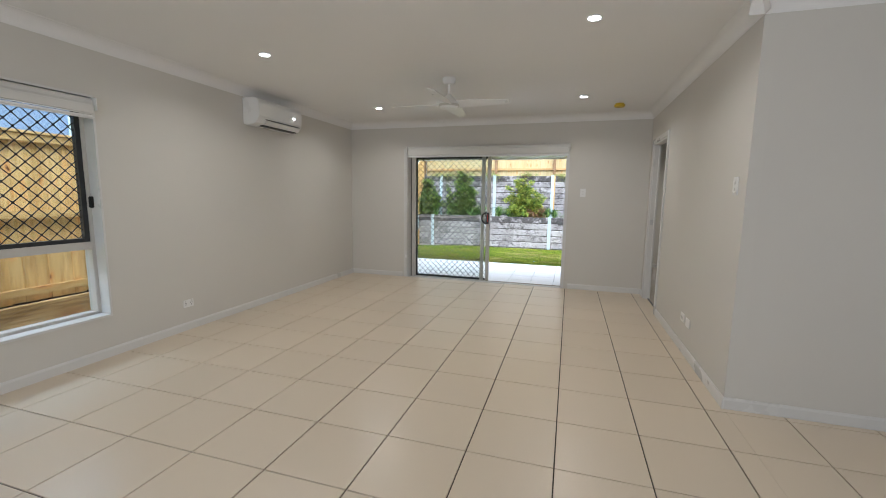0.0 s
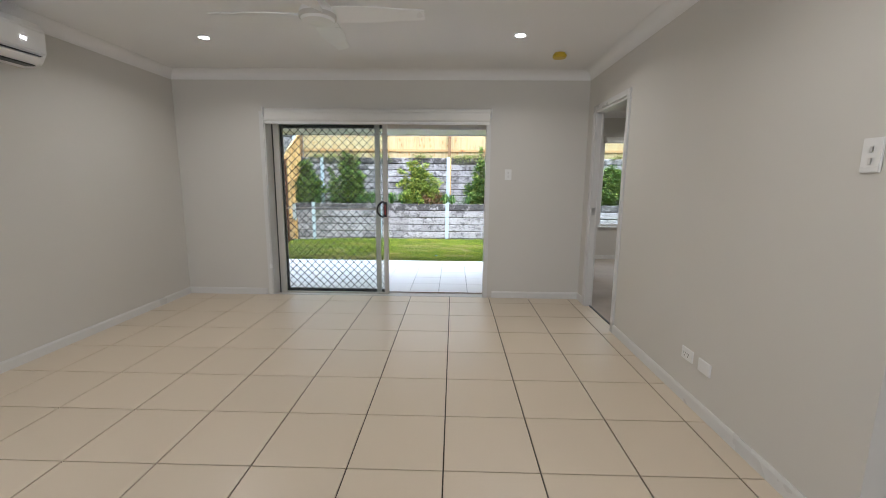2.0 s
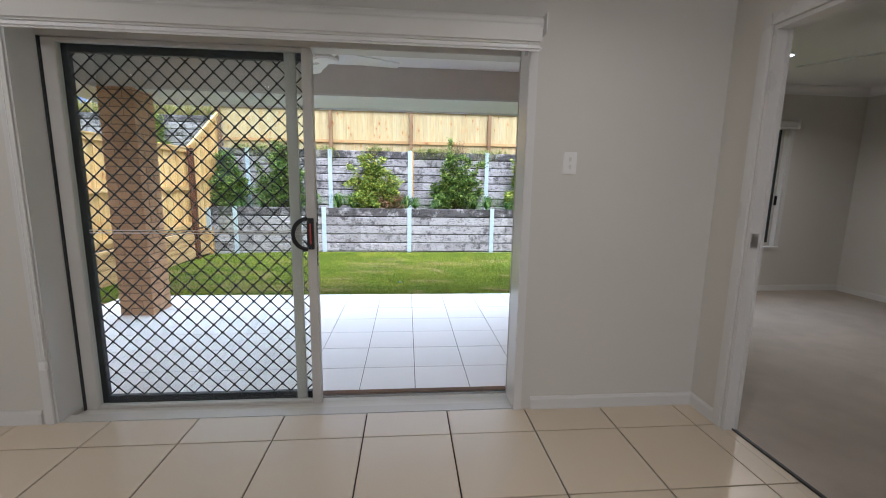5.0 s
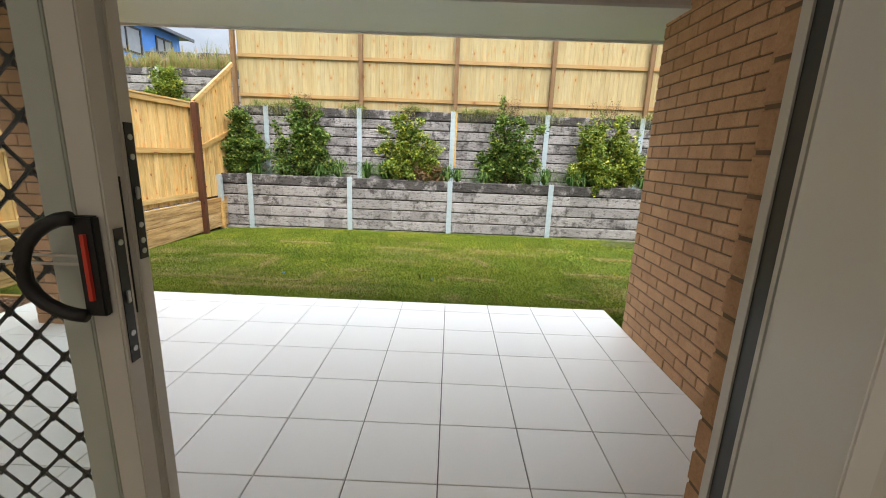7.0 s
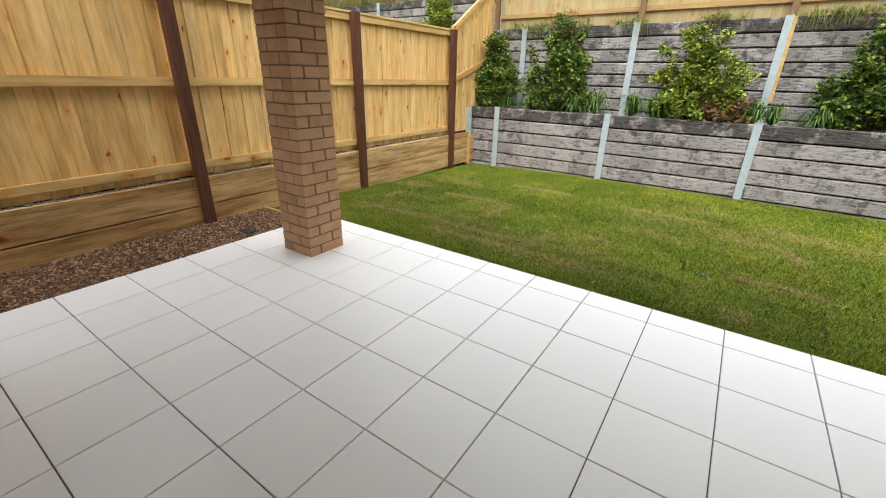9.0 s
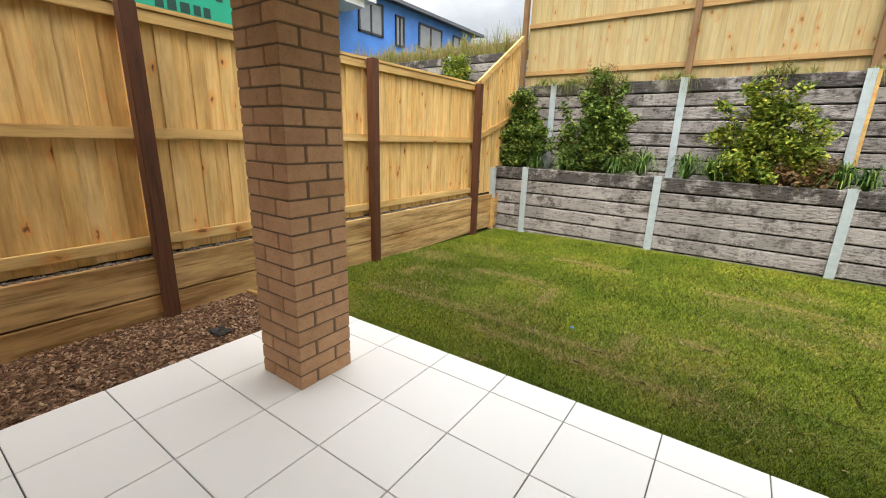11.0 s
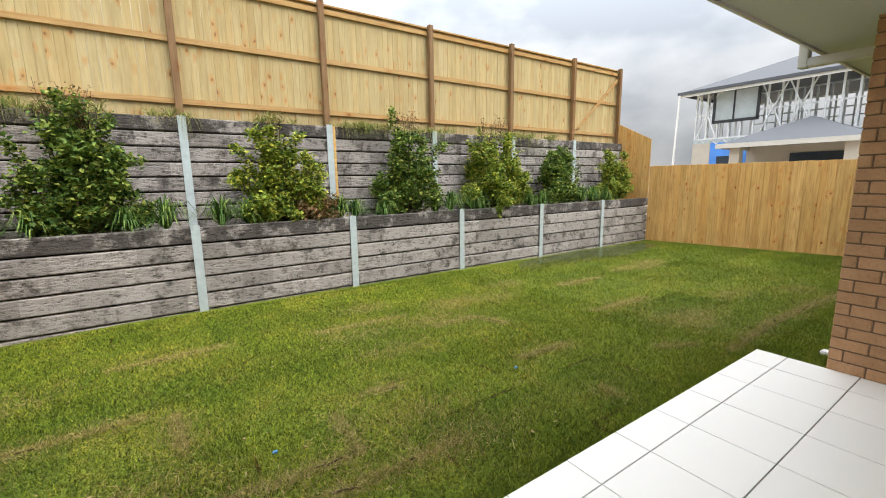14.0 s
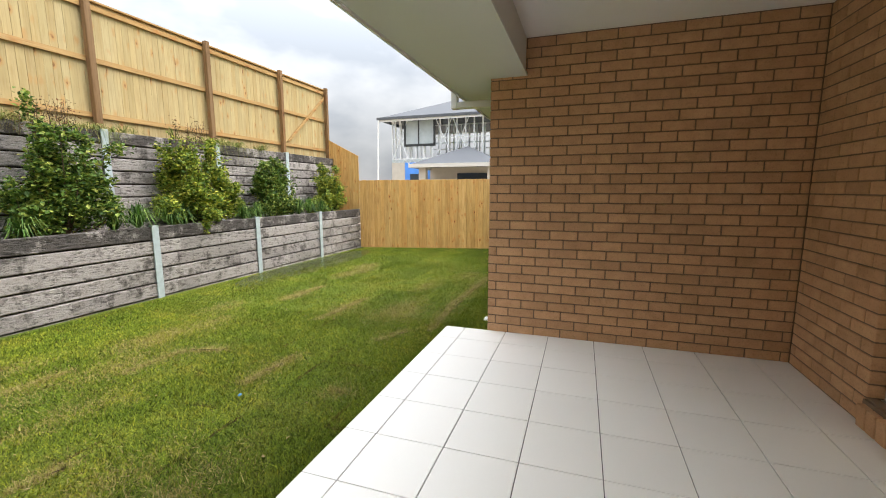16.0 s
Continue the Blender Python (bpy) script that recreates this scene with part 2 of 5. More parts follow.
def lawn_green(name, blades=False):
    m, n, l, b = nodes(name, 0.85)
    b.inputs["Specular IOR Level"].default_value = 0.12
    geo = n.new("ShaderNodeNewGeometry")
    vec = geo.outputs["Position"]
    broad, mid, fine = noise_tex(n, l, vec, 1.7, 8.0, 0.75), noise_tex(n, l, vec, 7.0, 5.0, 0.72), noise_tex(n, l, vec, 60.0, 3.0)
    col = ramp(n, l, broad, [(0.32, (0.12, 0.185, 0.022)), (0.5, (0.175, 0.225, 0.03)), (0.66, (0.24, 0.25, 0.044)), (0.8, (0.32, 0.27, 0.07))])
    col = mixed(n, l, "MULTIPLY", 0.6, col, ramp(n, l, mid, [(0.3, (0.72, 0.74, 0.66)), (0.5, (1, 1, 1))]))
    col = mixed(n, l, "MIX", ramp(n, l, mid, [(0.57, (0, 0, 0)), (0.72, (0.6, 0.6, 0.6))]), col, (0.24, 0.185, 0.055))
    wob = n.new("ShaderNodeTexNoise")
    wob.inputs["Scale"].default_value, wob.inputs["Detail"].default_value = 2.2, 4.0
    l.new(vec, wob.inputs["Vector"])
    sc, ad = n.new("ShaderNodeVectorMath"), n.new("ShaderNodeVectorMath")
    sc.operation, sc.inputs["Scale"].default_value = "SCALE", 0.09
    l.new(wob.outputs["Color"], sc.inputs[0])
    l.new(vec, ad.inputs[0])
    l.new(sc.outputs[0], ad.inputs[1])
    bk = n.new("ShaderNodeTexBrick")
    for key, value in (("Scale", 1.0), ("Brick Width", 1.75), ("Row Height", 0.62), ("Mortar Size", 0.011), ("Mortar Smooth", 0.3), ("Bias", 0.0)):
        bk.inputs[key].default_value = value
    bk.inputs["Color1"].default_value, bk.inputs["Color2"].default_value = (1.18, 1.14, 1.03, 1), (0.66, 0.73, 0.67, 1)
    bk.inputs["Mortar"].default_value = (0.95, 0.9, 0.8, 1)
    l.new(ad.outputs[0], bk.inputs["Vector"])
    col = mixed(n, l, "MULTIPLY", 0.75, col, bk.outputs["Color"])
    gap = mixed(n, l, "MULTIPLY", 1.0, bk.outputs["Fac"], ramp(n, l, noise_tex(n, l, vec, 2.6, 3.0), [(0.5, (0, 0, 0)), (0.62, (0.85, 0.85, 0.85))]))
    col = mixed(n, l, "MIX", gap, col, (0.085, 0.055, 0.02))
    if blades:
        col = mixed(n, l, "MULTIPLY", 1.0, col, ramp(n, l, geo.outputs["Random Per Island"], [(0, (0.1, 0.13, 0.1)), (0.7, (1.12, 1.14, 1.0)), (1, (2.2, 1.85, 1.3))]))
        b.inputs["Subsurface Weight"].default_value = 0.0
    else:
        col = mixed(n, l, "MULTIPLY", 1.0, col, ramp(n, l, fine, [(0.35, (0.22, 0.22, 0.2)), (0.62, (1.0, 1.0, 1.0))]))
        bump(n, l, b, fine, 0.6, 0.02)
    l.new(col, b.inputs["Base Color"])
    return m


def leafy(name, lo, hi, odd=None):
    m, n, l, b = nodes(name, 0.55)
    b.inputs["Specular IOR Level"].default_value = 0.3
    geo = n.new("ShaderNodeNewGeometry")
    rnd = geo.outputs["Random Per Island"]
    stops = [(0, lo), (0.6, hi), (1.0, odd or tuple(v * 1.25 for v in hi))]
    col = ramp(n, l, rnd, stops)
    l.new(col, b.inputs["Base Color"])
    tl, mx, out = n.new("ShaderNodeBsdfTranslucent"), n.new("ShaderNodeMixShader"), n["Material Output"]
    mx.inputs[0].default_value = 0.25
    l.new(col, tl.inputs["Color"])
    l.new(b.outputs[0], mx.inputs[1])
    l.new(tl.outputs[0], mx.inputs[2])
    l.new(mx.outputs[0], out.inputs["Surface"])
    return m


M_WALL = plain("wall_paint", (0.625, 0.602, 0.555), 0.6, vary=0.012, scale=0.7, grain=180, relief=0.03)
M_CEIL = plain("ceiling_paint", (0.8, 0.79, 0.775), 0.8, vary=0.015, scale=0.7, grain=150, relief=0.02)
M_TRIM = plain("gloss_trim_paint", (0.67, 0.66, 0.64), 0.3, vary=0.02, scale=2, grain=90, relief=0.01)
M_FLOORTILE = porcelain("beige_porcelain", (0.66, 0.56, 0.425), 0.32, 0.05, 1.7)
M_GROUT = plain("grey_grout", (0.055, 0.043, 0.033), 0.9, vary=0.1, grain=200)
M_PATIOTILE = porcelain("pale_porcelain", (0.83, 0.815, 0.785), 0.4, 0.03)
M_PGROUT = plain("patio_grout", (0.13, 0.125, 0.12), 0.9, vary=0.12, grain=200)
M_BRICK = brickwork("clay_brick")
M_MORTAR = plain("brown_mortar", (0.18, 0.12, 0.078), 0.95, vary=0.15, scale=8, grain=150, relief=0.3)
M_ALU = plain("powder_coated_aluminium", (0.55, 0.53, 0.49), 0.38, 0.0, vary=0.02)
M_DARKALU = plain("charcoal_aluminium", (0.035, 0.037, 0.04), 0.4, 0.0, vary=0.05)
M_BLACK = plain("black_plastic", (0.012, 0.012, 0.013), 0.4, vary=0.1)
M_STEEL = plain("screw_steel", (0.55, 0.55, 0.56), 0.3, 1.0)
M_RED = plain("red_latch", (0.55, 0.05, 0.03), 0.4)
M_GLASS = glassy("clear_glass")
M_BLIND = plain("blind_fabric", (0.68, 0.665, 0.63), 0.75, vary=0.03, grain=250, relief=0.08)
M_PLASTIC = plain("white_plastic", (0.78, 0.775, 0.76), 0.3, vary=0.015)
M_YELLOW = plain("yellow_dust_cover", (0.58, 0.42, 0.03), 0.4)
M_LAMP = emitting("lamp_lens", (1.0, 0.92, 0.8), 14.0)
M_CARPET = plain("beige_carpet", (0.42, 0.37, 0.315), 0.95, vary=0.1, scale=3, grain=220, relief=0.6)
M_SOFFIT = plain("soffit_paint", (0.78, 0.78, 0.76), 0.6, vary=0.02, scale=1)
# soffit_paint toned down: the eave's dimmer underside is put into the colour
M_EAVE = plain("soffit_paint_dimmed", (0.6, 0.6, 0.57), 0.6, vary=0.02, scale=1)
M_BEAM = plain("beam_cladding", (0.56, 0.53, 0.48), 0.6, vary=0.03)
M_FASCIA = plain("colour_steel_fascia", (0.68, 0.68, 0.66), 0.35, vary=0.02)
M_PALING = timber("yellow_pine_paling", (0.86, 0.6, 0.26), (0.7, 0.42, 0.15), (0.17, 0.06, 0.02), weather=0.45, knots=6.5)
M_PALING_UP = timber("pale_pine_paling", (0.5, 0.405, 0.215), (0.43, 0.33, 0.155), (0.24, 0.12, 0.045), weather=0.2, knots=6.0, spread=0.7)
M_PALING_R = timber("fresh_pine_paling", (0.72, 0.46, 0.18), (0.52, 0.27, 0.08), (0.11, 0.04, 0.015), weather=0.3, knots=8.0)
M_RAIL = timber("pine_rail", (0.7, 0.48, 0.2), (0.55, 0.33, 0.11), (0.22, 0.09, 0.03), "y", weather=0.35)
M_RAILX = timber("pine_rail_x", (0.48, 0.31, 0.13), (0.36, 0.2, 0.07), (0.2, 0.1, 0.04), "x", weather=0.2)
M_POST = timber("dark_stained_post", (0.12, 0.045, 0.02), (0.05, 0.02, 0.01), (0.025, 0.012, 0.007), weather=0.4)
M_POSTUP = timber("brown_hardwood_post", (0.26, 0.155, 0.075), (0.18, 0.1, 0.045), (0.1, 0.05, 0.02), weather=0.3)
M_SLEEPERW = timber("timber_sleeper", (0.64, 0.43, 0.2), (0.27, 0.145, 0.05), (0.13, 0.055, 0.02), "y", weather=0.8, knots=3.0)
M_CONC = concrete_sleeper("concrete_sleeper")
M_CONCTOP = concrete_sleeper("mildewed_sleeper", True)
M_GALV = plain("galvanised_steel", (0.47, 0.54, 0.56), 0.5, 0.25, vary=0.09, scale=14, grain=70)
M_LAWN = lawn_green("lawn_turf")
M_BLADE = lawn_green("grass_blades", True)
M_SOIL = plain("dark_soil", (0.045, 0.032, 0.022), 0.95, vary=0.3, scale=8, grain=60, relief=0.8)
M_LEAF = leafy("shrub_leaf", (0.018, 0.05, 0.01), (0.15, 0.25, 0.046), (0.4, 0.43, 0.09))
M_LEAFY = leafy("lime_leaf", (0.03, 0.075, 0.013), (0.28, 0.37, 0.055), (0.56, 0.52, 0.08))
M_LEAFR = leafy("reddish_leaf", (0.1, 0.075, 0.03), (0.2, 0.13, 0.055), (0.32, 0.15, 0.08))
M_STRAP = leafy("strap_leaf", (0.02, 0.055, 0.011), (0.085, 0.18, 0.026), (0.27, 0.36, 0.08))
M_TWIG = plain("brown_twig", (0.09, 0.06, 0.035), 0.9, vary=0.2)
M_MULCH = plain("bark_mulch", (0.13, 0.07, 0.04), 0.95, vary=0.4, scale=10, grain=80, relief=0.5)
M_SLAB = plain("concrete_edge", (0.42, 0.41, 0.39), 0.9, vary=0.08, scale=6)
M_BLUE = plain("blue_house_wrap", (0.085, 0.28, 0.78), 0.5, vary=0.14, scale=1.2, grain=8, relief=0.4)
M_ROOF = plain("charcoal_roof_steel", (0.12, 0.13, 0.145), 0.5, vary=0.06, scale=0.8)
M_GREEN = plain("green_banner_cloth", (0.01, 0.33, 0.2), 0.7, vary=0.06, scale=1.5)
M_DARKBAR = plain("dark_green_print", (0.01, 0.05, 0.04), 0.7)
M_RENDER = plain("beige_render", (0.5, 0.46, 0.4), 0.85, vary=0.05)
M_DARKGLASS = plain("dark_window_glass", (0.04, 0.05, 0.06), 0.08, vary=0.1)

# ---- mesh helpers ----


def box(bm, x0, y0, z0, x1, y1, z1):
    v = [bm.verts.new(p) for p in ((x0, y0, z0), (x1, y0, z0), (x1, y1, z0), (x0, y1, z0), (x0, y0, z1), (x1, y0, z1), (x1, y1, z1), (x0, y1, z1))]
    for f in ((0, 3, 2, 1), (4, 5, 6, 7), (0, 1, 5, 4), (1, 2, 6, 5), (2, 3, 7, 6), (3, 0, 4, 7)):
        bm.faces.new([v[k] for k in f])
    return v


def tube(bm, rings, r0, r1=None, sides=8, cap=True):
    """A round bar along a list of points, tapering from r0 to r1."""
    r1 = r0 if r1 is None else r1
    loops = []
    n = len(rings)
    for k, p in enumerate(rings):
        p = Vector(p)
        a, c = Vector(rings[max(k - 1, 0)]), Vector(rings[min(k + 1, n - 1)])
        q = (c - a).to_track_quat("Z", "Y")
        r = r0 + (r1 - r0) * k / max(n - 1, 1)
        loops.append([bm.verts.new(p + q @ Vector((r * math.cos(2 * math.pi * j / sides), r * math.sin(2 * math.pi * j / sides), 0))) for j in range(sides)])
    for a, c in zip(loops, loops[1:]):
        for j in range(sides):
            bm.faces.new((a[j], a[(j + 1) % sides], c[(j + 1) % sides], c[j]))
    if cap:
        bm.faces.new(loops[0][::-1])
        bm.faces.new(loops[-1])


def lathe(bm, profile, centre, sides=32):
    """A turned shape about a vertical axis: profile of (radius, height)."""
    cx, cy, cz = centre
    loops = [[bm.verts.new((cx + r * math.cos(2 * math.pi * j / sides), cy + r * math.sin(2 * math.pi * j / sides), cz + h)) for j in range(sides)] for r, h in profile]
    for a, c in zip(loops, loops[1:]):
        for j in range(sides):
            bm.faces.new((a[j], a[(j + 1) % sides], c[(j + 1) % sides], c[j]))
    bm.faces.new(loops[0][::-1])
    bm.faces.new(loops[-1])


def extrude(bm, outline, axis, a, z):
    """A flat outline of pairs drawn out along x, y or z from a to z."""
    def at(p, s):
        return {"x": (s, p[0], p[1]), "y": (p[0], s, p[1]), "z": (p[0], p[1], s)}[axis]
    lo, hi = [bm.verts.new(at(p, a)) for p in outline], [bm.verts.new(at(p, z)) for p in outline]
    n = len(outline)
    for k in range(n):
        bm.faces.new((lo[k], lo[(k + 1) % n], hi[(k + 1) % n], hi[k]))
    bm.faces.new(lo[::-1])
    bm.faces.new(hi)


def meshed(name, bm, material, soft=0.0, segments=2, smooth=False):
    if soft:
        bmesh.ops.bevel(bm, geom=list(bm.edges), offset=soft, segments=segments, affect="EDGES", clamp_overlap=True)
    bmesh.ops.recalc_face_normals(bm, faces=list(bm.faces))
    me = bpy.data.meshes.new(name)
    bm.to_mesh(me)
    bm.free()
    me.materials.append(material)
    if smooth:
        me.polygons.foreach_set("use_smooth", [True] * len(me.polygons))
    return me


def part(name, bm, material, parent=None, label="", soft=0.0, segments=2, smooth=False):
    ob = new(name, meshed(name, bm, material, soft, segments, smooth))
    if parent is not None:
        ob.parent = parent
    return tagged(ob, label)


def boxes(*dims):
    bm = bmesh.new()
    for d in dims:
        box(bm, *d)
    return bm


def thing(name, label, category, group="", kind="", at=(0, 0, 0)):
    ob = new(name)
    ob.location = at
    return tagged(ob, label, category, group, kind)


def structure(name, bm, material, label, category, soft=0.0):
    return tagged(part(name, bm, material, None, "", soft), label, category, "", "structure")


PIECES = {}


def piece(name, size, material, parent, at, soft=0.003, turn=(0, 0, 0)):
    """One brick, tile or board, centred at a place; alike pieces share their mesh."""
    key = (name, material.name, tuple(round(s, 3) for s in size), soft)
    if key not in PIECES:
        bm = boxes([-s / 2 for s in size] + [s / 2 for s in size])
        PIECES[key] = meshed(name, bm, material, soft, 1)
    ob = new(name, PIECES[key])
    ob.parent = parent
    ob.location, ob.rotation_euler = at, turn
    return ob


def from_arrays(name, verts, faces, material, label, category, kind="stuff", parent=None):
    me = bpy.data.meshes.new(name)
    me.from_pydata(verts, [], faces)
    me.materials.append(material)
    ob = new(name, me)
    if parent is not None:
        ob.parent = parent
    return tagged(ob, label, category, "", kind)


# ---- the house: floor, walls, ceiling ----
CEIL = 2.48
ZP = -0.207  # patio level
XL, XR, YN, YS, XE = -2.6, 1.92, 0.22, -7.6, 4.3
YC = -3.09  # corner where the room widens
D0, D1, DH = -1.615, 0.872, 2.02  # sliding door opening
W0, W1, WB, WT = -5.0, -3.69, 0.33, 2.05  # side window
B0, B1, BH = -0.81, -0.035, 2.03  # bedroom doorway
BX, BN, BS, BE = 1.99, 2.78, -0.95, 5.75  # bedroom
V0, V1, VB, VT = 3.0, 4.8, 0.57, 2.03  # bedroom window
YO = 0.575  # outer face of the rear wall
XB = 1.812  # outer face of the bedroom's brick wall
YB = 3.055

floor = structure("floor", boxes((XL, YS, -0.2, BX - 0.03, YN + 0.002, -0.010), (BX - 0.03, YS, -0.2, XE, YC, -0.010)), M_GROUT, "beige porcelain tiled living room floor with dark joints", "floor")
structure("bedroom_floor", boxes((XR + 0.055, BS, -0.21, BE, BN, 0.004)), M_CARPET, "beige looped carpet on the bedroom floor", "carpet")
structure("wall_west", boxes((XL - 0.25, YS, -0.3, XL, W0, CEIL), (XL - 0.25, W1, -0.3, XL, YO - 0.02, CEIL), (XL - 0.25, W0, -0.3, XL, W1, WB), (XL - 0.25, W0, WT, XL, W1, CEIL)), M_WALL, "warm white painted plaster wall with a window", "wall")
structure("wall_north", boxes((XL, YN, -0.3, D0, YO - 0.12, CEIL), (D1, YN, -0.3, BX - 0.0752, YO - 0.12, CEIL), (D0, YN, DH, D1, YO - 0.12, CEIL), (D0, YN, -0.3, D1, YO - 0.12, -0.03)), M_WALL, "warm white painted plaster wall round the sliding door", "wall")
structure("wall_east", boxes((XR, YC, 0, BX, B0, CEIL), (XR, B1, 0, BX, YN, CEIL), (XR, B0, BH, BX, B1, CEIL)), M_WALL, "warm white painted plaster wall with a bedroom doorway", "wall")
structure("wall_return", boxes((BX, YC, 0, XE, YC + 0.11, CEIL)), M_WALL, "warm white painted plaster wall", "wall")
structure("wall_south", boxes((XL, YS - 0.2, -0.2, XE, YS, CEIL)), M_WALL, "warm white painted plaster wall", "wall")
structure("wall_far_east", boxes((XE, YS - 0.2, -0.2, XE + 0.2, YC + 0.11, CEIL)), M_WALL, "warm white painted plaster wall", "wall")
structure("bedroom_wall_north", boxes((BX, BN, -0.3, V0, BN + 0.13, CEIL), (V1, BN, -0.3, BE, BN + 0.13, CEIL), (V0, BN, -0.3, V1, BN + 0.13, VB), (V0, BN, VT, V1, BN + 0.13, CEIL)), M_WALL, "white painted bedroom wall with a window", "wall")
structure("bedroom_wall_west", boxes((BX - 0.075, YN, -0.3, BX, BN + 0.13, CEIL)), M_WALL, "white painted bedroom wall", "wall")
structure("bedroom_wall_east", boxes((BE, BS, -0.3, BE + 0.2, BN + 0.13, CEIL)), M_WALL, "white painted bedroom wall", "wall")
structure("bedroom_wall_south", boxes((BX, BS - 0.1, -0.3, BE, BS, CEIL)), M_WALL, "white painted bedroom wall", "wall")
structure("ceiling", boxes((XL - 0.25, YS - 0.2, CEIL, XE + 0.2, YN + 0.05, CEIL + 0.1), (XR, YN + 0.05, CEIL, XE + 0.2, BN + 0.2, CEIL + 0.1), (XE + 0.2, BS - 0.1, CEIL, BE + 0.2, BN + 0.2, CEIL + 0.1)), M_CEIL, "flat white painted plasterboard ceiling", "ceiling")

# cove cornice
COVE = [(0, 0), (0, -0.092), (0.003, -0.092)] + [(0.09 - 0.087 * math.cos(radians(9 * k)), -0.09 + 0.087 * math.sin(radians(9 * k))) for k in range(11)] + [(0.092, -0.003), (0.092, 0)]


def cornice(axis, a, z, wall, sign):
    bm = bmesh.new()
    extrude(bm, [(wall + sign * p, CEIL + q) for p, q in COVE], axis, a, z)
    return structure("cornice", bm, M_CEIL, "white plaster cove cornice", "cornice")


cornice("x", XL, XR, YN, -1)
cornice("y", YS, YN, XL, 1)
cornice("y", YC - 0.08, YN, XR, -1)
cornice("x", XR - 0.08, XE, YC, -1)
cornice("x", BX, BE, BN, -1)
cornice("y", BS, BN, BE, -1)
cornice("y", BS, BN, BX, 1)

# skirting
SK = [(0, 0), (0.013, 0), (0.013, 0.06), (0.007, 0.075), (0, 0.075)]


def skirting(axis, a, z, wall, sign):
    bm = bmesh.new()
    extrude(bm, [(wall + sign * p, q) for p, q in SK], axis, a, z)
    return structure("baseboard", bm, M_TRIM, "white gloss painted skirting board", "skirting")


skirting("x", XL, D0 - 0.06, YN, -1)
skirting("x", D1 + 0.06, XR, YN, -1)
skirting("y", YS, YN - 0.013, XL, 1)
skirting("y", YC - 0.013, B0 - 0.058, XR, -1)
skirting("y", B1 + 0.058, YN - 0.013, XR, -1)
skirting("x", XR, XE, YC, -1)
skirting("x", BX, BE, BN, -1)
skirting("y", BS, BN - 0.013, BE, -1)

# bedroom doorway lining and architrave
bm = boxes((XR - 0.016, B0 - 0.058, 0, XR, B0 - 0.004, BH + 0.058), (XR - 0.016, B1 + 0.004, 0, XR, B1 + 0.058, BH + 0.058), (XR - 0.016, B0 - 0.004, BH + 0.004, XR, B1 + 0.004, BH + 0.058))
structure("architrave", bm, M_TRIM, "white gloss architrave round the bedroom doorway", "architrave", 0.003)
structure("door_jamb", boxes((XR - 0.004, B0, 0, BX + 0.004, B0 + 0.018, BH), (XR - 0.004, B1 - 0.018, 0, BX + 0.004, B1, BH), (XR - 0.004, B0 + 0.018, BH - 0.018, BX + 0.004, B1 - 0.018, BH), (XR + 0.05, B1 - 0.03, 0, XR + 0.066, B1 - 0.018, BH - 0.018), (XR + 0.05, B0 + 0.018, 0, XR + 0.066, B0 + 0.03, BH - 0.018)), M_TRIM, "white gloss door lining of the bedroom doorway", "door jamb")
tagged(part("strike_plate", boxes((XR + 0.006, B1 - 0.0215, 0.99, XR + 0.04, B1 - 0.018, 1.06)), M_STEEL), "satin steel strike plate in the doorway jamb", "strike plate")
tagged(part("floor_trim", boxes((XR + 0.045, B0 + 0.018, 0.0, XR + 0.06, B1 - 0.018, 0.009)), M_DARKALU), "dark metal edging strip between tile and carpet", "floor trim", "", "structure")

# ---- sliding door ----
door = tagged(thing("door_1", "off-white aluminium sliding door slid open beside a mesh screen", "sliding door"), kind="structure")
FY0, FY1 = 0.383, 0.489  # depth of the aluminium frame
ZS = -0.04  # track level, set below the floor
R1 = 0.834  # edge of the lining on the latch side
MX, SX = -0.331, -0.295  # meeting stile, screen edge
part("door_frame", boxes((D0, FY0, ZS, D0 + 0.012, FY1 + 0.008, DH), (D1 - 0.012, FY0, ZS, D1, FY1 + 0.008, DH), (D0 + 0.012, FY0, DH - 0.05, D1 - 0.012, FY1 + 0.008, DH)), M_ALU, door, soft=0.003)
part("jamb_rib", boxes((D1 - 0.022, FY0 + 0.025, ZS, D1 - 0.012, FY0 + 0.035, DH - 0.05)), M_ALU, door)
part("jamb_rib", boxes((D1 - 0.022, FY0 + 0.075, ZS, D1 - 0.012, FY0 + 0.085, DH - 0.05)), M_ALU, door)
part("dark_jamb_channel", boxes((D1 - 0.018, FY0 + 0.036, ZS, D1 - 0.0122, FY0 + 0.074, DH - 0.05)), M_DARKALU, door)
# charcoal strip standing in for the shadowed gap between jamb and panel stile
part("dark_jamb_channel", boxes((D0 + 0.0122, FY0 + 0.002, ZS, D0 + 0.018, FY0 + 0.05, DH - 0.05)), M_DARKALU, door)
part("sill", boxes((D0, YN + 0.003, -0.05, D1, 0.3, 0.001), (D0, 0.3, -0.06, D1, FY1 + 0.03, ZS)), M_ALU, door, soft=0.003)
part("track", boxes((D0 + 0.016, FY0 + 0.029, ZS, D1 - 0.022, FY0 + 0.035, ZS + 0.01)), M_ALU, door)
part("track", boxes((D0 + 0.016, FY1 - 0.012, ZS, D1 - 0.022, FY1 - 0.006, ZS + 0.01)), M_ALU, door)
part("reveal_lining", boxes((D0, YN - 0.002, 0.0, D0 + 0.012, FY0, DH), (R1, YN - 0.002, 0.0, D1, FY0, DH), (D0 + 0.012, YN - 0.002, DH - 0.018, R1, FY0, DH)), M_TRIM, door)
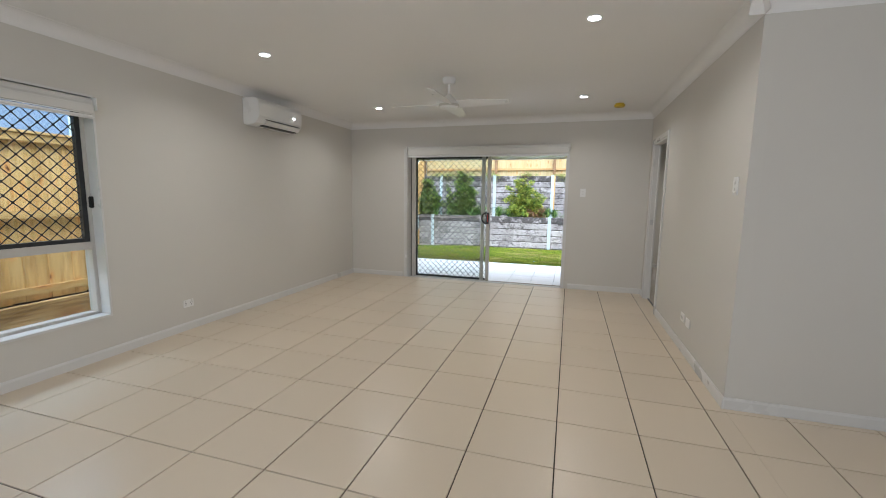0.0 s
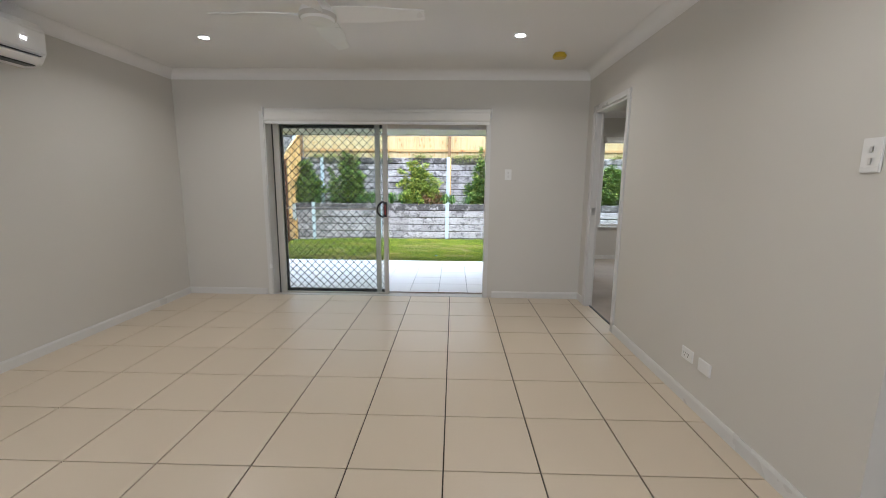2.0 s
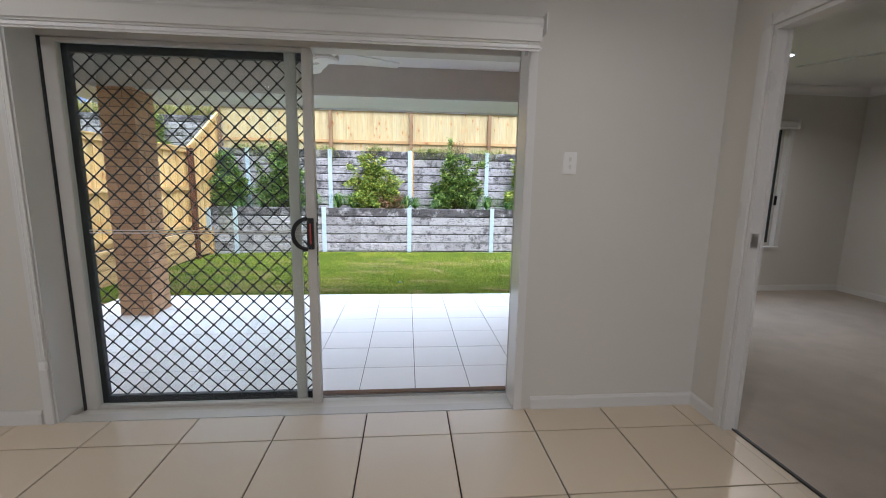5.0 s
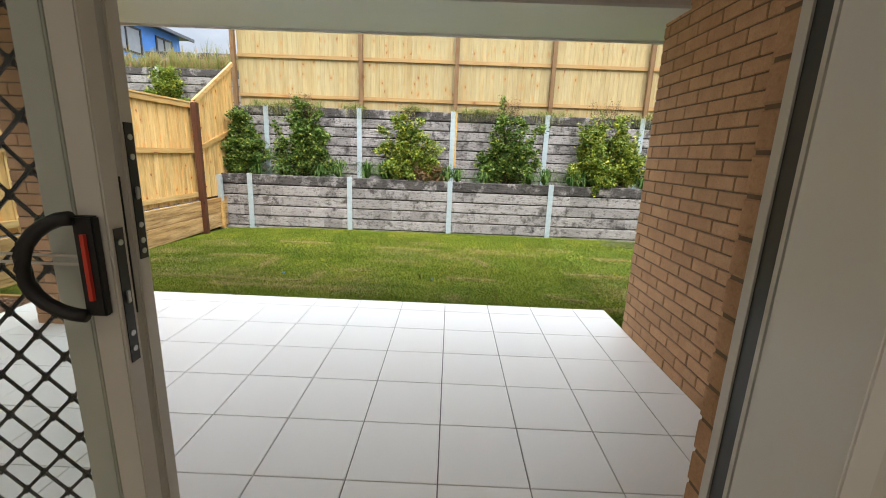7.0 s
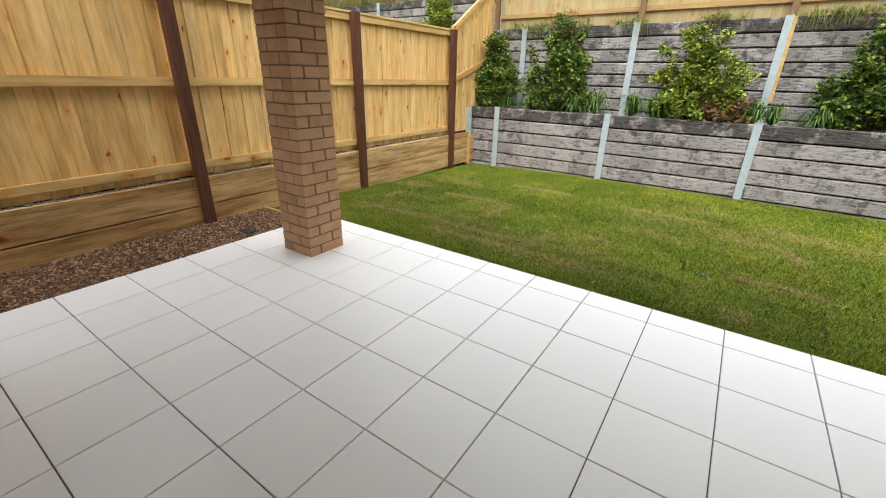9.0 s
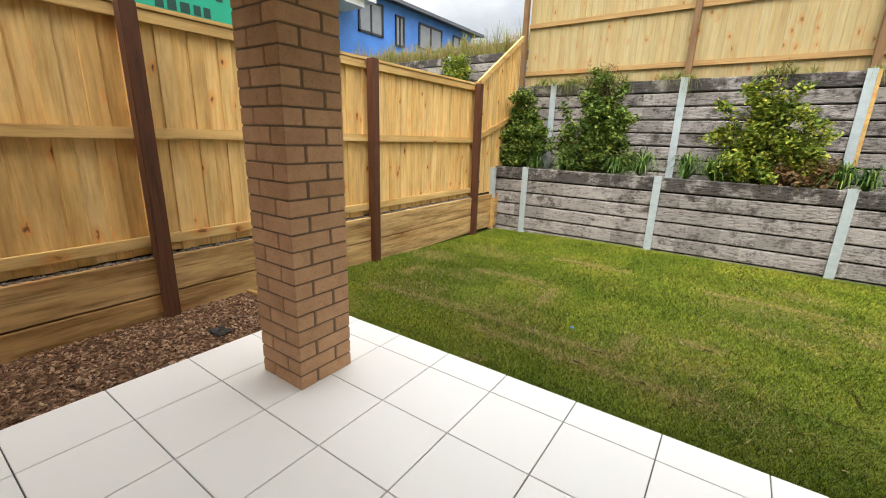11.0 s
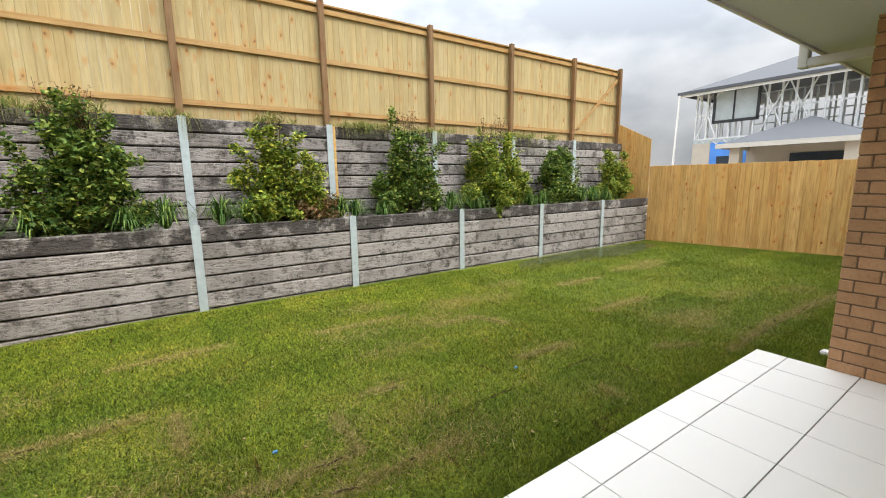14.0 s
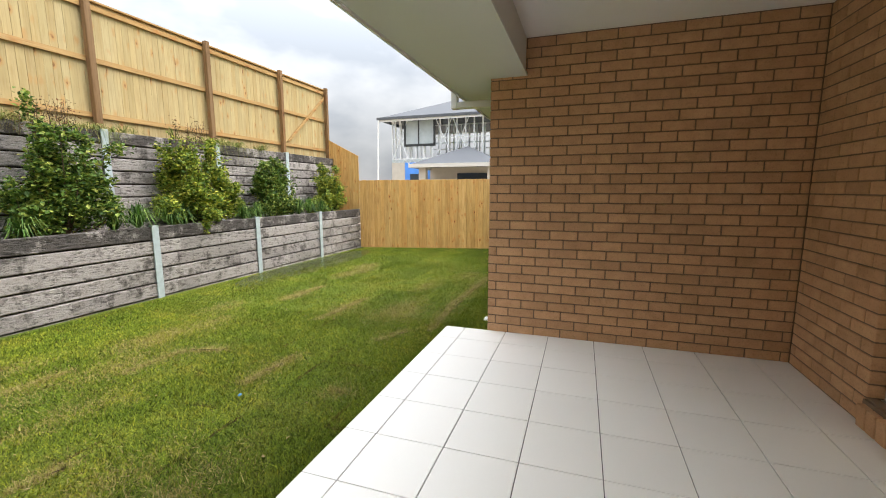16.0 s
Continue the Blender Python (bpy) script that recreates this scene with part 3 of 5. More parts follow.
part("door_architrave", boxes((D0 - 0.042, YN - 0.016, 0, D0 + 0.004, YN - 0.002, DH + 0.042), (R1 - 0.003, YN - 0.016, 0, R1 + 0.043, YN - 0.002, DH + 0.042), (D0 + 0.004, YN - 0.016, DH, R1 - 0.003, YN - 0.002, DH + 0.042)), M_TRIM, door, soft=0.003)


def pane(x0, x1, z0, z1, y, parent):
    g = part("pane", boxes((x0, y - 0.003, z0, x1, y + 0.003, z1)), M_GLASS, parent, "clear glass pane")
    g.visible_shadow = False
    return g


def grille(name, parent, origin, across, up, width, height, pitch=0.094, label="black diamond security grille"):
    """Diamond grille of flat crossing bars with thicker knots, in the plane of across and up."""
    o, a, u = Vector(origin), Vector(across), Vector(up)
    nrm = a.cross(u)
    bm = bmesh.new()

    def bar(p, q):
        d = (q - p).normalized()
        s = nrm.cross(d) * 0.0034
        t = nrm * 0.0016
        v = [bm.verts.new(c) for c in (p - s - t, p + s - t, p + s + t, p - s + t, q - s - t, q + s - t, q + s + t, q - s + t)]
        for f in ((0, 1, 5, 4), (1, 2, 6, 5), (2, 3, 7, 6), (3, 0, 4, 7)):
            bm.faces.new([v[k] for k in f])

    n = int((width + height) / pitch) + 2
    for k in range(-n, n):
        for sgn in (1, -1):
            # the line s = k * pitch + sgn * h, cut to the rectangle
            h0, h1 = 0.0, height
            pts = []
            for h in (h0, h1):
                s = k * pitch + sgn * h
                if 0 <= s <= width:
                    pts.append((s, h))
            for s in (0.0, width):
                h = (s - k * pitch) * sgn
                if 0 < h < height:
                    pts.append((s, h))
            if len(pts) == 2 and (Vector(pts[0]) - Vector(pts[1])).length > 0.005:
                p, q = (o + a * s + u * h + nrm * 0.0012 * sgn for s, h in pts)
                bar(p, q)
    for j in range(int(2 * height / pitch) + 1):
        for i in range(int(width / pitch) + 2):
            s, h = (i + (j % 2) * 0.5) * pitch, j * pitch / 2
            if 0 < s < width and 0 < h < height:
                c = o + a * s + u * h
                half = a * 0.0075, u * 0.0105, nrm * 0.0032
                v = [bm.verts.new(c + half[0] * i1 + half[1] * i2 + half[2] * i3) for i3 in (-1, 1) for i1, i2 in ((-1, 0), (0, -1), (1, 0), (0, 1))]
                for f in ((0, 3, 2, 1), (4, 5, 6, 7), (0, 1, 5, 4), (1, 2, 6, 5), (2, 3, 7, 6), (3, 0, 4, 7)):
                    bm.faces.new([v[k] for k in f])
    return part(name, bm, M_BLACK, parent, label)


PY = FY0 + 0.012  # room side of the sliding panel
gp = part("sliding_panel", boxes((D0 + 0.02, PY, ZS + 0.004, D0 + 0.086, PY + 0.04, DH - 0.052), (MX - 0.005, PY, ZS + 0.004, MX + 0.045, PY + 0.04, DH - 0.052), (D0 + 0.086, PY + 0.004, ZS + 0.004, MX - 0.005, PY + 0.04, ZS + 0.03), (D0 + 0.086, PY, DH - 0.07, MX - 0.005, PY + 0.04, DH - 0.052)), M_ALU, door, "off-white glazed panel", soft=0.003)
pane(D0 + 0.086, MX - 0.005, ZS + 0.03, DH - 0.07, PY + 0.02, gp)
part("fixed_stile", boxes((-0.436, PY + 0.043, ZS + 0.004, -0.379, PY + 0.064, DH - 0.052)), M_ALU, door, "off-white interlock stile", soft=0.003)
# safety line across the glass
part("safety_strip", boxes((MX - 1.15, PY + 0.0155, 0.985, MX - 0.01, PY + 0.0165, 0.99)), M_ALU, gp)
part("safety_strip", boxes((MX - 1.15, PY + 0.0155, 1.0, MX - 0.01, PY + 0.0165, 1.005)), M_ALU, gp)
screen = tagged(thing("screen_door", "charcoal framed security screen door with diamond grille", "screen door"))
part("screen_frame", boxes((D0 + 0.045, FY1 - 0.024, ZS + 0.006, D0 + 0.095, FY1 + 0.006, DH - 0.052), (D0 + 0.095, FY1 - 0.024, ZS + 0.006, SX - 0.045, FY1 + 0.006, ZS + 0.056), (D0 + 0.095, FY1 - 0.024, DH - 0.102, SX - 0.045, FY1 + 0.006, DH - 0.052)), M_DARKALU, screen, soft=0.003)
part("screen_stile", boxes((SX - 0.045, FY1 - 0.026, ZS + 0.006, SX, FY1 + 0.008, DH - 0.052)), M_ALU, screen, "off-white aluminium stile", soft=0.003)
grille("grille", screen, (D0 + 0.095, FY1 - 0.01, ZS + 0.056), (1, 0, 0), (0, 0, 1), SX - 0.045 - D0 - 0.095, DH - 0.102 - ZS - 0.056)
part("pull_recess", boxes((SX - 0.038, FY1 - 0.0275, 0.88, SX - 0.012, FY1 - 0.0255, 1.14)), M_BLACK, screen, "black recessed pull")
# D-shaped pull handle and lock on the glass panel
hd = part("handle_plate", boxes((MX - 0.002, PY - 0.016, 0.905, MX + 0.035, PY, 1.08)), M_BLACK, door, "black lock plate", soft=0.003)
bm = bmesh.new()
arc = [(MX + 0.004 - 0.075 * math.sin(math.pi * k / 12), PY - 0.04 + 0.02 * abs(math.cos(math.pi * k / 12)) ** 3, 0.992 + 0.085 * math.cos(math.pi * k / 12)) for k in range(13)]
tube(bm, arc, 0.012, sides=8)
part("pull_handle", bm, M_BLACK, hd, "black D-shaped pull handle", smooth=True)
part("latch", boxes((MX + 0.014, PY - 0.022, 0.935, MX + 0.021, PY - 0.016, 1.05)), M_RED, hd, "red snib lever")
for owner, xx, yy, zz, offsets in ((door, MX + 0.045, PY + 0.02, 0.93, (0.1, -0.07, -0.1)), (screen, SX, FY1 - 0.009, 1.11, (0.1, 0.065, -0.06, -0.09, -0.11))):
    ep = part("edge_plate", boxes((xx, yy - 0.01, zz - 0.125, xx + 0.002, yy + 0.01, zz + 0.125)), M_BLACK, owner, "black lock edge plate")
    for k in offsets:
        bm = bmesh.new()
        tube(bm, [(xx + 0.002, yy, zz + k), (xx + 0.0035, yy, zz + k)], 0.0055, sides=12)
        part("screw", bm, M_STEEL, ep, "steel screw head")
    part("bolt", boxes((xx + 0.002, yy - 0.005, zz - 0.012, xx + 0.006, yy + 0.005, zz + 0.012)), M_STEEL, ep, "steel latch bolt", soft=0.002)


# ---- roller blinds ----
def roller_blind(name, label, a, z, wall, axis, top, drop, sign):
    """A twin roller blind over an opening: back roll, front pelmet box, bottom rail, end brackets."""
    b = thing(name, label, "roller blind")

    def boxat(s0, d0, h0, s1, d1, h1):
        p, q = sorted((wall + sign * d0, wall + sign * d1))
        return (s0, p, h0, s1, q, h1) if axis == "x" else (p, s0, h0, q, s1, h1)
    bm = bmesh.new()
    c = wall + sign * 0.05
    zt = top - 0.04
    ends = [(a, c, zt), (z, c, zt)] if axis == "x" else [(c, a, zt), (c, z, zt)]
    tube(bm, ends, 0.038, sides=20)
    part("roll", bm, M_BLIND, b, smooth=False)
    part("front_fabric", boxes(boxat(a + 0.012, 0.095, top - drop + 0.03, z - 0.012, 0.118, top - 0.055)), M_BLIND, b, soft=0.01, segments=3)
    part("bottom_rail", boxes(boxat(a + 0.012, 0.088, top - drop, z - 0.012, 0.114, top - drop + 0.026)), M_PLASTIC, b, soft=0.009, segments=3)
    for s in (a - 0.006, z + 0.002):
        part("bracket", boxes(boxat(s, 0.004, top - 0.095, s + 0.004, 0.12, top)), M_PLASTIC, b, soft=0.0015)
    return b


blind = roller_blind("roller_blind", "off-white roller blind rolled up above the sliding door", -1.56, 0.87, YN - 0.016, "x", 2.085, 0.17, -1)
bm = bmesh.new()
for dx in (-0.007, 0.012):
    tube(bm, [(-1.585 + dx, YN - 0.06, 2.0), (-1.6 + dx, YN - 0.05, 0.36)], 0.0022, sides=6)
part("cord", bm, M_PLASTIC, blind, "beaded chain")
part("cord_weight", boxes((-1.617, YN - 0.058, 0.32, -1.58, YN - 0.042, 0.365)), M_PLASTIC, blind, soft=0.004)
roller_blind("roller_blind", "off-white roller blind rolled up above the side window", W0 + 0.02, W1 - 0.02, XL - 0.06, "y", WT - 0.02, 0.16, 1)
roller_blind("roller_blind", "off-white roller blind rolled up above the bedroom window", V0 + 0.0, V1 - 0.0, BN, "x", 2.075, 0.1, -1)

# ---- windows ----
win = tagged(thing("window_1", "off-white aluminium window with grille over the upper sash", "window"), kind="structure")
wx0, wx1 = XL - 0.18, XL - 0.1
part("window_frame", boxes((wx0, W0, WB, wx1, W0 + 0.04, WT), (wx0, W1 - 0.04, WB, wx1, W1, WT), (wx0, W0 + 0.04, WB, wx1, W1 - 0.04, WB + 0.04), (wx0, W0 + 0.04, WT - 0.04, wx1, W1 - 0.04, WT), (wx0, W0 + 0.04, 0.875, wx1, W1 - 0.04, 0.935)), M_ALU, win, soft=0.003)
part("window_reveal", boxes((wx1, W0, WB, XL + 0.004, W0 + 0.015, WT), (wx1, W1 - 0.015, WB, XL + 0.004, W1, WT), (wx1, W0 + 0.015, WT - 0.015, XL + 0.004, W1 - 0.015, WT)), M_TRIM, win)
part("window_sill", boxes((wx1, W0, WB, XL + 0.01, W1, WB + 0.018)), M_TRIM, win, soft=0.003)
part("sash_frame", boxes((wx0 + 0.03, W0 + 0.04, 0.935, wx1 - 0.012, W0 + 0.075, WT - 0.04), (wx0 + 0.03, W1 - 0.075, 0.935, wx1 - 0.012, W1 - 0.04, WT - 0.04), (wx0 + 0.03, W0 + 0.075, 0.935, wx1 - 0.012, W1 - 0.075, 0.965), (wx0 + 0.03, W0 + 0.075, WT - 0.07, wx1 - 0.012, W1 - 0.075, WT - 0.04)), M_DARKALU, win, "charcoal grille frame")
grille("grille", win, (wx1 - 0.03, W0 + 0.075, 0.965), (0, 1, 0), (0, 0, 1), W1 - W0 - 0.15, WT - 0.07 - 0.965)
for z0, z1 in ((WB + 0.04, 0.875), (0.935, WT - 0.04)):
    g = part("pane", boxes((wx0 + 0.015, W0 + 0.04, z0, wx0 + 0.02, W1 - 0.04, z1)), M_GLASS, win, "clear glass pane")
    g.visible_shadow = False
part("window_latch", boxes((wx1, W1 - 0.038, 1.2, wx1 + 0.03, W1 - 0.01, 1.29)), M_BLACK, win, "black window latch", soft=0.006)

bwin = tagged(thing("window_2", "off-white aluminium sliding window with grille over one half", "window"), kind="structure")
wy0, wy1 = BN + 0.06, BN + 0.12
VM = 3.72
part("window_frame", boxes((V0, wy0, VB, V0 + 0.04, wy1, VT), (V1 - 0.04, wy0, VB, V1, wy1, VT), (V0 + 0.04, wy0, VB, V1 - 0.04, wy1, VB + 0.04), (V0 + 0.04, wy0, VT - 0.04, V1 - 0.04, wy1, VT), (VM - 0.025, wy0, VB + 0.04, VM + 0.025, wy1, VT - 0.04)), M_ALU, bwin, soft=0.003)
part("window_reveal", boxes((V0, BN - 0.004, VB, V0 + 0.015, wy0, VT), (V1 - 0.015, BN - 0.004, VB, V1, wy0, VT), (V0 + 0.015, BN - 0.004, VT - 0.015, V1 - 0.015, wy0, VT)), M_TRIM, bwin)
part("window_sill", boxes((V0 - 0.04, BN - 0.03, VB - 0.02, V1 + 0.04, wy0, VB + 0.003)), M_TRIM, bwin, soft=0.003)
part("window_architrave", boxes((V0 - 0.045, BN - 0.013, VB + 0.004, V0, BN - 0.0045, VT + 0.045), (V1, BN - 0.013, VB + 0.004, V1 + 0.045, BN - 0.0045, VT + 0.045)), M_TRIM, bwin, soft=0.002)
part("sash_frame", boxes((VM + 0.025, wy0 + 0.01, VB + 0.04, VM + 0.05, wy0 + 0.035, VT - 0.04), (V1 - 0.068, wy0 + 0.01, VB + 0.04, V1 - 0.04, wy0 + 0.035, VT - 0.04), (VM + 0.05, wy0 + 0.01, VB + 0.04, V1 - 0.068, wy0 + 0.035, VB + 0.065), (VM + 0.05, wy0 + 0.01, VT - 0.065, V1 - 0.068, wy0 + 0.035, VT - 0.04)), M_DARKALU, bwin, "charcoal grille frame")
grille("grille", bwin, (VM + 0.05, wy0 + 0.022, VB + 0.065), (1, 0, 0), (0, 0, 1), V1 - 0.068 - VM - 0.05, VT - VB - 0.13)
for x0, x1 in ((V0 + 0.04, VM - 0.025), (VM + 0.025, V1 - 0.04)):
    pane(x0, x1, VB + 0.04, VT - 0.04, wy1 - 0.02, bwin)
part("window_latch", boxes((V1 - 0.036, wy0 - 0.03, 1.08, V1 - 0.016, wy0, 1.2)), M_BLACK, bwin, "black window latch", soft=0.006)

# ---- patio, brick walls, roof over it ----
SX0, SY1 = -3.35, 3.48
structure("patio_slab", boxes((SX0 + 0.01, YO, -0.5, XB, SY1 - 0.01, ZP - 0.008)), M_PGROUT, "concrete patio slab under pale tiles", "patio")
patio = bpy.data.objects["patio_slab"]
rear = structure("wall_rear_brick", boxes((XL - 0.25, YO - 0.117, -0.4, D0 - 0.03, YO - 0.006, 2.6), (D1 + 0.014, YO - 0.117, -0.4, XB, YO - 0.006, 2.6), (D0 - 0.03, YO - 0.117, DH + 0.08, D1 + 0.03, YO - 0.006, 2.6), (D0 - 0.03, YO - 0.117, -0.4, D1 + 0.03, YO - 0.006, -0.04)), M_MORTAR, "tan brick rear wall of the house", "brick wall")
side = structure("wall_bedroom_brick", boxes((XB + 0.006, YO - 0.117, -0.4, XB + 0.11, YB - 0.006, 2.6), (XB + 0.11, YB - 0.11, -0.4, V0 - 0.02, YB - 0.006, 2.6), (V1 + 0.02, YB - 0.11, -0.4, BE + 0.2, YB - 0.006, 2.6), (V0 - 0.02, YB - 0.11, -0.4, V1 + 0.02, YB - 0.006, VB - 0.02), (V0 - 0.02, YB - 0.11, VT + 0.02, V1 + 0.02, YB - 0.006, 2.6)), M_MORTAR, "tan brick bedroom wall beside the patio", "brick wall")
structure("patio_ceiling", boxes((SX0 - 0.3, YO - 0.02, 2.5, XB + 0.02, 2.76, 2.56)), M_SOFFIT, "flat white patio ceiling", "ceiling")
structure("patio_beam", boxes((-2.93, 2.74, 2.19, XB + 0.02, 2.76, 2.56)), M_BEAM, "beige clad beam along the patio edge", "beam")
structure("side_beam", boxes((-2.95, YO, 2.19, -2.91, 2.72, 2.56)), M_BEAM, "beige clad beam along the patio side", "beam")
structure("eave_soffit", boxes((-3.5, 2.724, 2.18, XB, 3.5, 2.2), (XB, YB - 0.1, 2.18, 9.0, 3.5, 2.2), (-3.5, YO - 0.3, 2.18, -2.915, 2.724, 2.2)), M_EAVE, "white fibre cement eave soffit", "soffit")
structure("roof", boxes((-3.5, -8.5, 2.7, 9.0, 3.5, 2.78), (-3.5, -8.5, 2.2, -3.45, 3.5, 2.7)), M_ROOF, "charcoal steel roof of the house", "roof")
bm = bmesh.new()
extrude(bm, [(3.5, 2.16), (3.518, 2.16), (3.518, 2.26), (3.6, 2.25), (3.62, 2.27), (3.62, 2.34), (3.6, 2.36), (3.5, 2.36)], "x", -3.56, 9.0)
structure("gutter", bm, M_FASCIA, "off-white steel fascia and gutter", "gutter")
sill = structure("step_riser", boxes((D0 - 0.03, YO - 0.117, ZP, D1 + 0.012, YO + 0.012, -0.05)), M_MORTAR, "tan brick sill under the sliding door", "threshold")
# gutter outlet and offset downpipe beside the patio
dp = thing("downpipe", "white rectangular downpipe offset back to the brick wall", "downpipe")
part("outlet", boxes((2.325, 3.535, 2.04, 2.415, 3.6, 2.25)), M_FASCIA, dp, soft=0.006)
part("offset_pipe", boxes((2.327, YB + 0.01, 2.042, 2.413, 3.536, 2.11)), M_FASCIA, dp, soft=0.006)
part("wall_pipe", boxes((2.329, YB + 0.008, -0.36, 2.411, YB + 0.07, 2.044)), M_FASCIA, dp, soft=0.006)
part("shoe", boxes((2.322, YB + 0.006, -0.34, 2.418, YB + 0.16, -0.26)), M_PLASTIC, dp, soft=0.01)

# brick pillar
PX0, PX1, PY0, PY1 = -2.888, -2.546, 2.672, 3.02
pillar = thing("brick_pillar", "tan brick pillar standing on the patio corner", "pillar")
part("core", boxes((PX0 + 0.006, PY0 + 0.006, ZP, PX1 - 0.006, PY1 - 0.006, 2.19)), M_MORTAR, pillar, "brown mortar joints")

# ---- ceiling fixtures ----


def downlight(x, y, z, group):
    d = thing("downlight", "small round white recessed downlight switched on", "downlight", group)
    bm = bmesh.new()
    lathe(bm, [(0.052, 0), (0.054, -0.004), (0.046, -0.006), (0.04, -0.003), (0.04, 0)], (x, y, z), 28)
    part("trim_ring", bm, M_PLASTIC, d)
    bm = bmesh.new()
    lathe(bm, [(0.037, -0.0005), (0.037, -0.003)], (x, y, z), 24)
    part("lens", bm, M_LAMP, d, "glowing warm lens")


for p in DOWNLIGHTS[:4]:
    downlight(*p, "living room downlights")
downlight(*DOWNLIGHTS[4], "bedroom downlights")
downlight(-1.35, 2.2, 2.5, "patio downlights")


def ceiling_fan(x, y, z, turn, label, span=0.6):
    f = thing("ceiling_fan", label, "ceiling fan", at=(x, y, z))
    f.rotation_euler = (0, 0, radians(turn))
    bm = bmesh.new()
    lathe(bm, [(0.065, 0), (0.065, -0.035), (0.05, -0.055), (0.02, -0.06)], (0, 0, 0))
    part("canopy", bm, M_PLASTIC, f, smooth=False)
    bm = bmesh.new()
    tube(bm, [(0, 0, -0.05), (0, 0, -0.17)], 0.014, sides=14)
    part("rod", bm, M_PLASTIC, f)
    bm = bmesh.new()
    lathe(bm, [(0.02, -0.15), (0.045, -0.175), (0.075, -0.205), (0.098, -0.23), (0.1, -0.262), (0.085, -0.285), (0.04, -0.292)], (0, 0, 0))
    part("motor", bm, M_PLASTIC, f)
    bm = bmesh.new()
    lathe(bm, [(0.1005, -0.25), (0.103, -0.25), (0.103, -0.268), (0.097, -0.272)], (0, 0, 0))
    part("band", bm, M_ALU, f, "pale grey band")
    for k in range(4):
        bm = bmesh.new()
        rows = []
        for j in range(9):
            r = 0.09 + (span - 0.09) * j / 8
            w = (0.045 + 0.022 * math.sin(math.pi * min(1, (j + 1) / 7))) * (0.8 if j == 8 else 1)
            rows.append([bm.verts.new((r, sgn * w, -0.245 - sgn * 0.02 * (1 - j / 16) + t)) for sgn, t in ((-1, 0.004), (1, 0.004), (1, -0.004), (-1, -0.004))])
        for a, c in zip(rows, rows[1:]):
            for q in range(4):
                bm.faces.new((a[q], a[(q + 1) % 4], c[(q + 1) % 4], c[q]))
        bm.faces.new(rows[0][::-1])
        bm.faces.new(rows[-1])
        b = part("blade", bm, M_PLASTIC, f, soft=0.0015, segments=1)
        b.rotation_euler = (0, 0, radians(90 * k))
    return f


ceiling_fan(-0.29, -1.95, CEIL, 1, "white four-bladed ceiling fan on the living room ceiling")
ceiling_fan(-0.42, 1.56, 2.5, 19, "white four-bladed ceiling fan under the patio roof")
ceiling_fan(3.6, 0.72, CEIL, 32, "white four-bladed ceiling fan on the bedroom ceiling")
sd = thing("smoke_alarm", "smoke alarm under a yellow dust cover on the ceiling", "smoke alarm")
bm = bmesh.new()
lathe(bm, [(0.05, 0), (0.052, -0.012), (0.062, -0.016), (0.062, -0.034), (0.055, -0.042), (0.03, -0.044)], (1.43, -0.4, CEIL))
part("cover", bm, M_YELLOW, sd, "yellow plastic cover")

# air conditioner
ac = thing("air_conditioner", "white wall-mounted split air conditioner", "air conditioner")
AY0, AY1, AZ0, AZ1 = -2.17, -1.4, 2.085, 2.375
bm = bmesh.new()
extrude(bm, [(XL, AZ0 + 0.02), (XL, AZ1), (XL + 0.16, AZ1), (XL + 0.2, AZ1 - 0.02), (XL + 0.215, AZ1 - 0.06), (XL + 0.21, AZ0 + 0.09), (XL + 0.17, AZ0 + 0.02), (XL + 0.1, AZ0), (XL + 0.02, AZ0)], "y", AY0, AY1)
part("body", bm, M_PLASTIC, ac, soft=0.008)
bm = boxes((XL + 0.2, AY0 + 0.12, AZ0 + 0.062, XL + 0.2165, AY1 - 0.05, AZ0 + 0.066))
part("panel_seam", bm, M_DARKALU, ac, "dark shadow gap")
bm = bmesh.new()
extrude(bm, [(XL + 0.175, AZ0 + 0.016), (XL + 0.213, AZ0 + 0.056), (XL + 0.217, AZ0 + 0.05), (XL + 0.18, AZ0 + 0.008)], "y", AY0 + 0.13, AY1 - 0.06)
part("louvre", bm, M_PLASTIC, ac)
part("outlet_slot", boxes((XL + 0.1, AY0 + 0.13, AZ0 - 0.001, XL + 0.168, AY1 - 0.06, AZ0 + 0.008)), M_DARKALU, ac, "dark air outlet")
part("display", boxes((XL + 0.2, AY1 - 0.18, AZ0 + 0.15, XL + 0.2168, AY1 - 0.145, AZ0 + 0.158)), M_LAMP, ac, "small lit display")


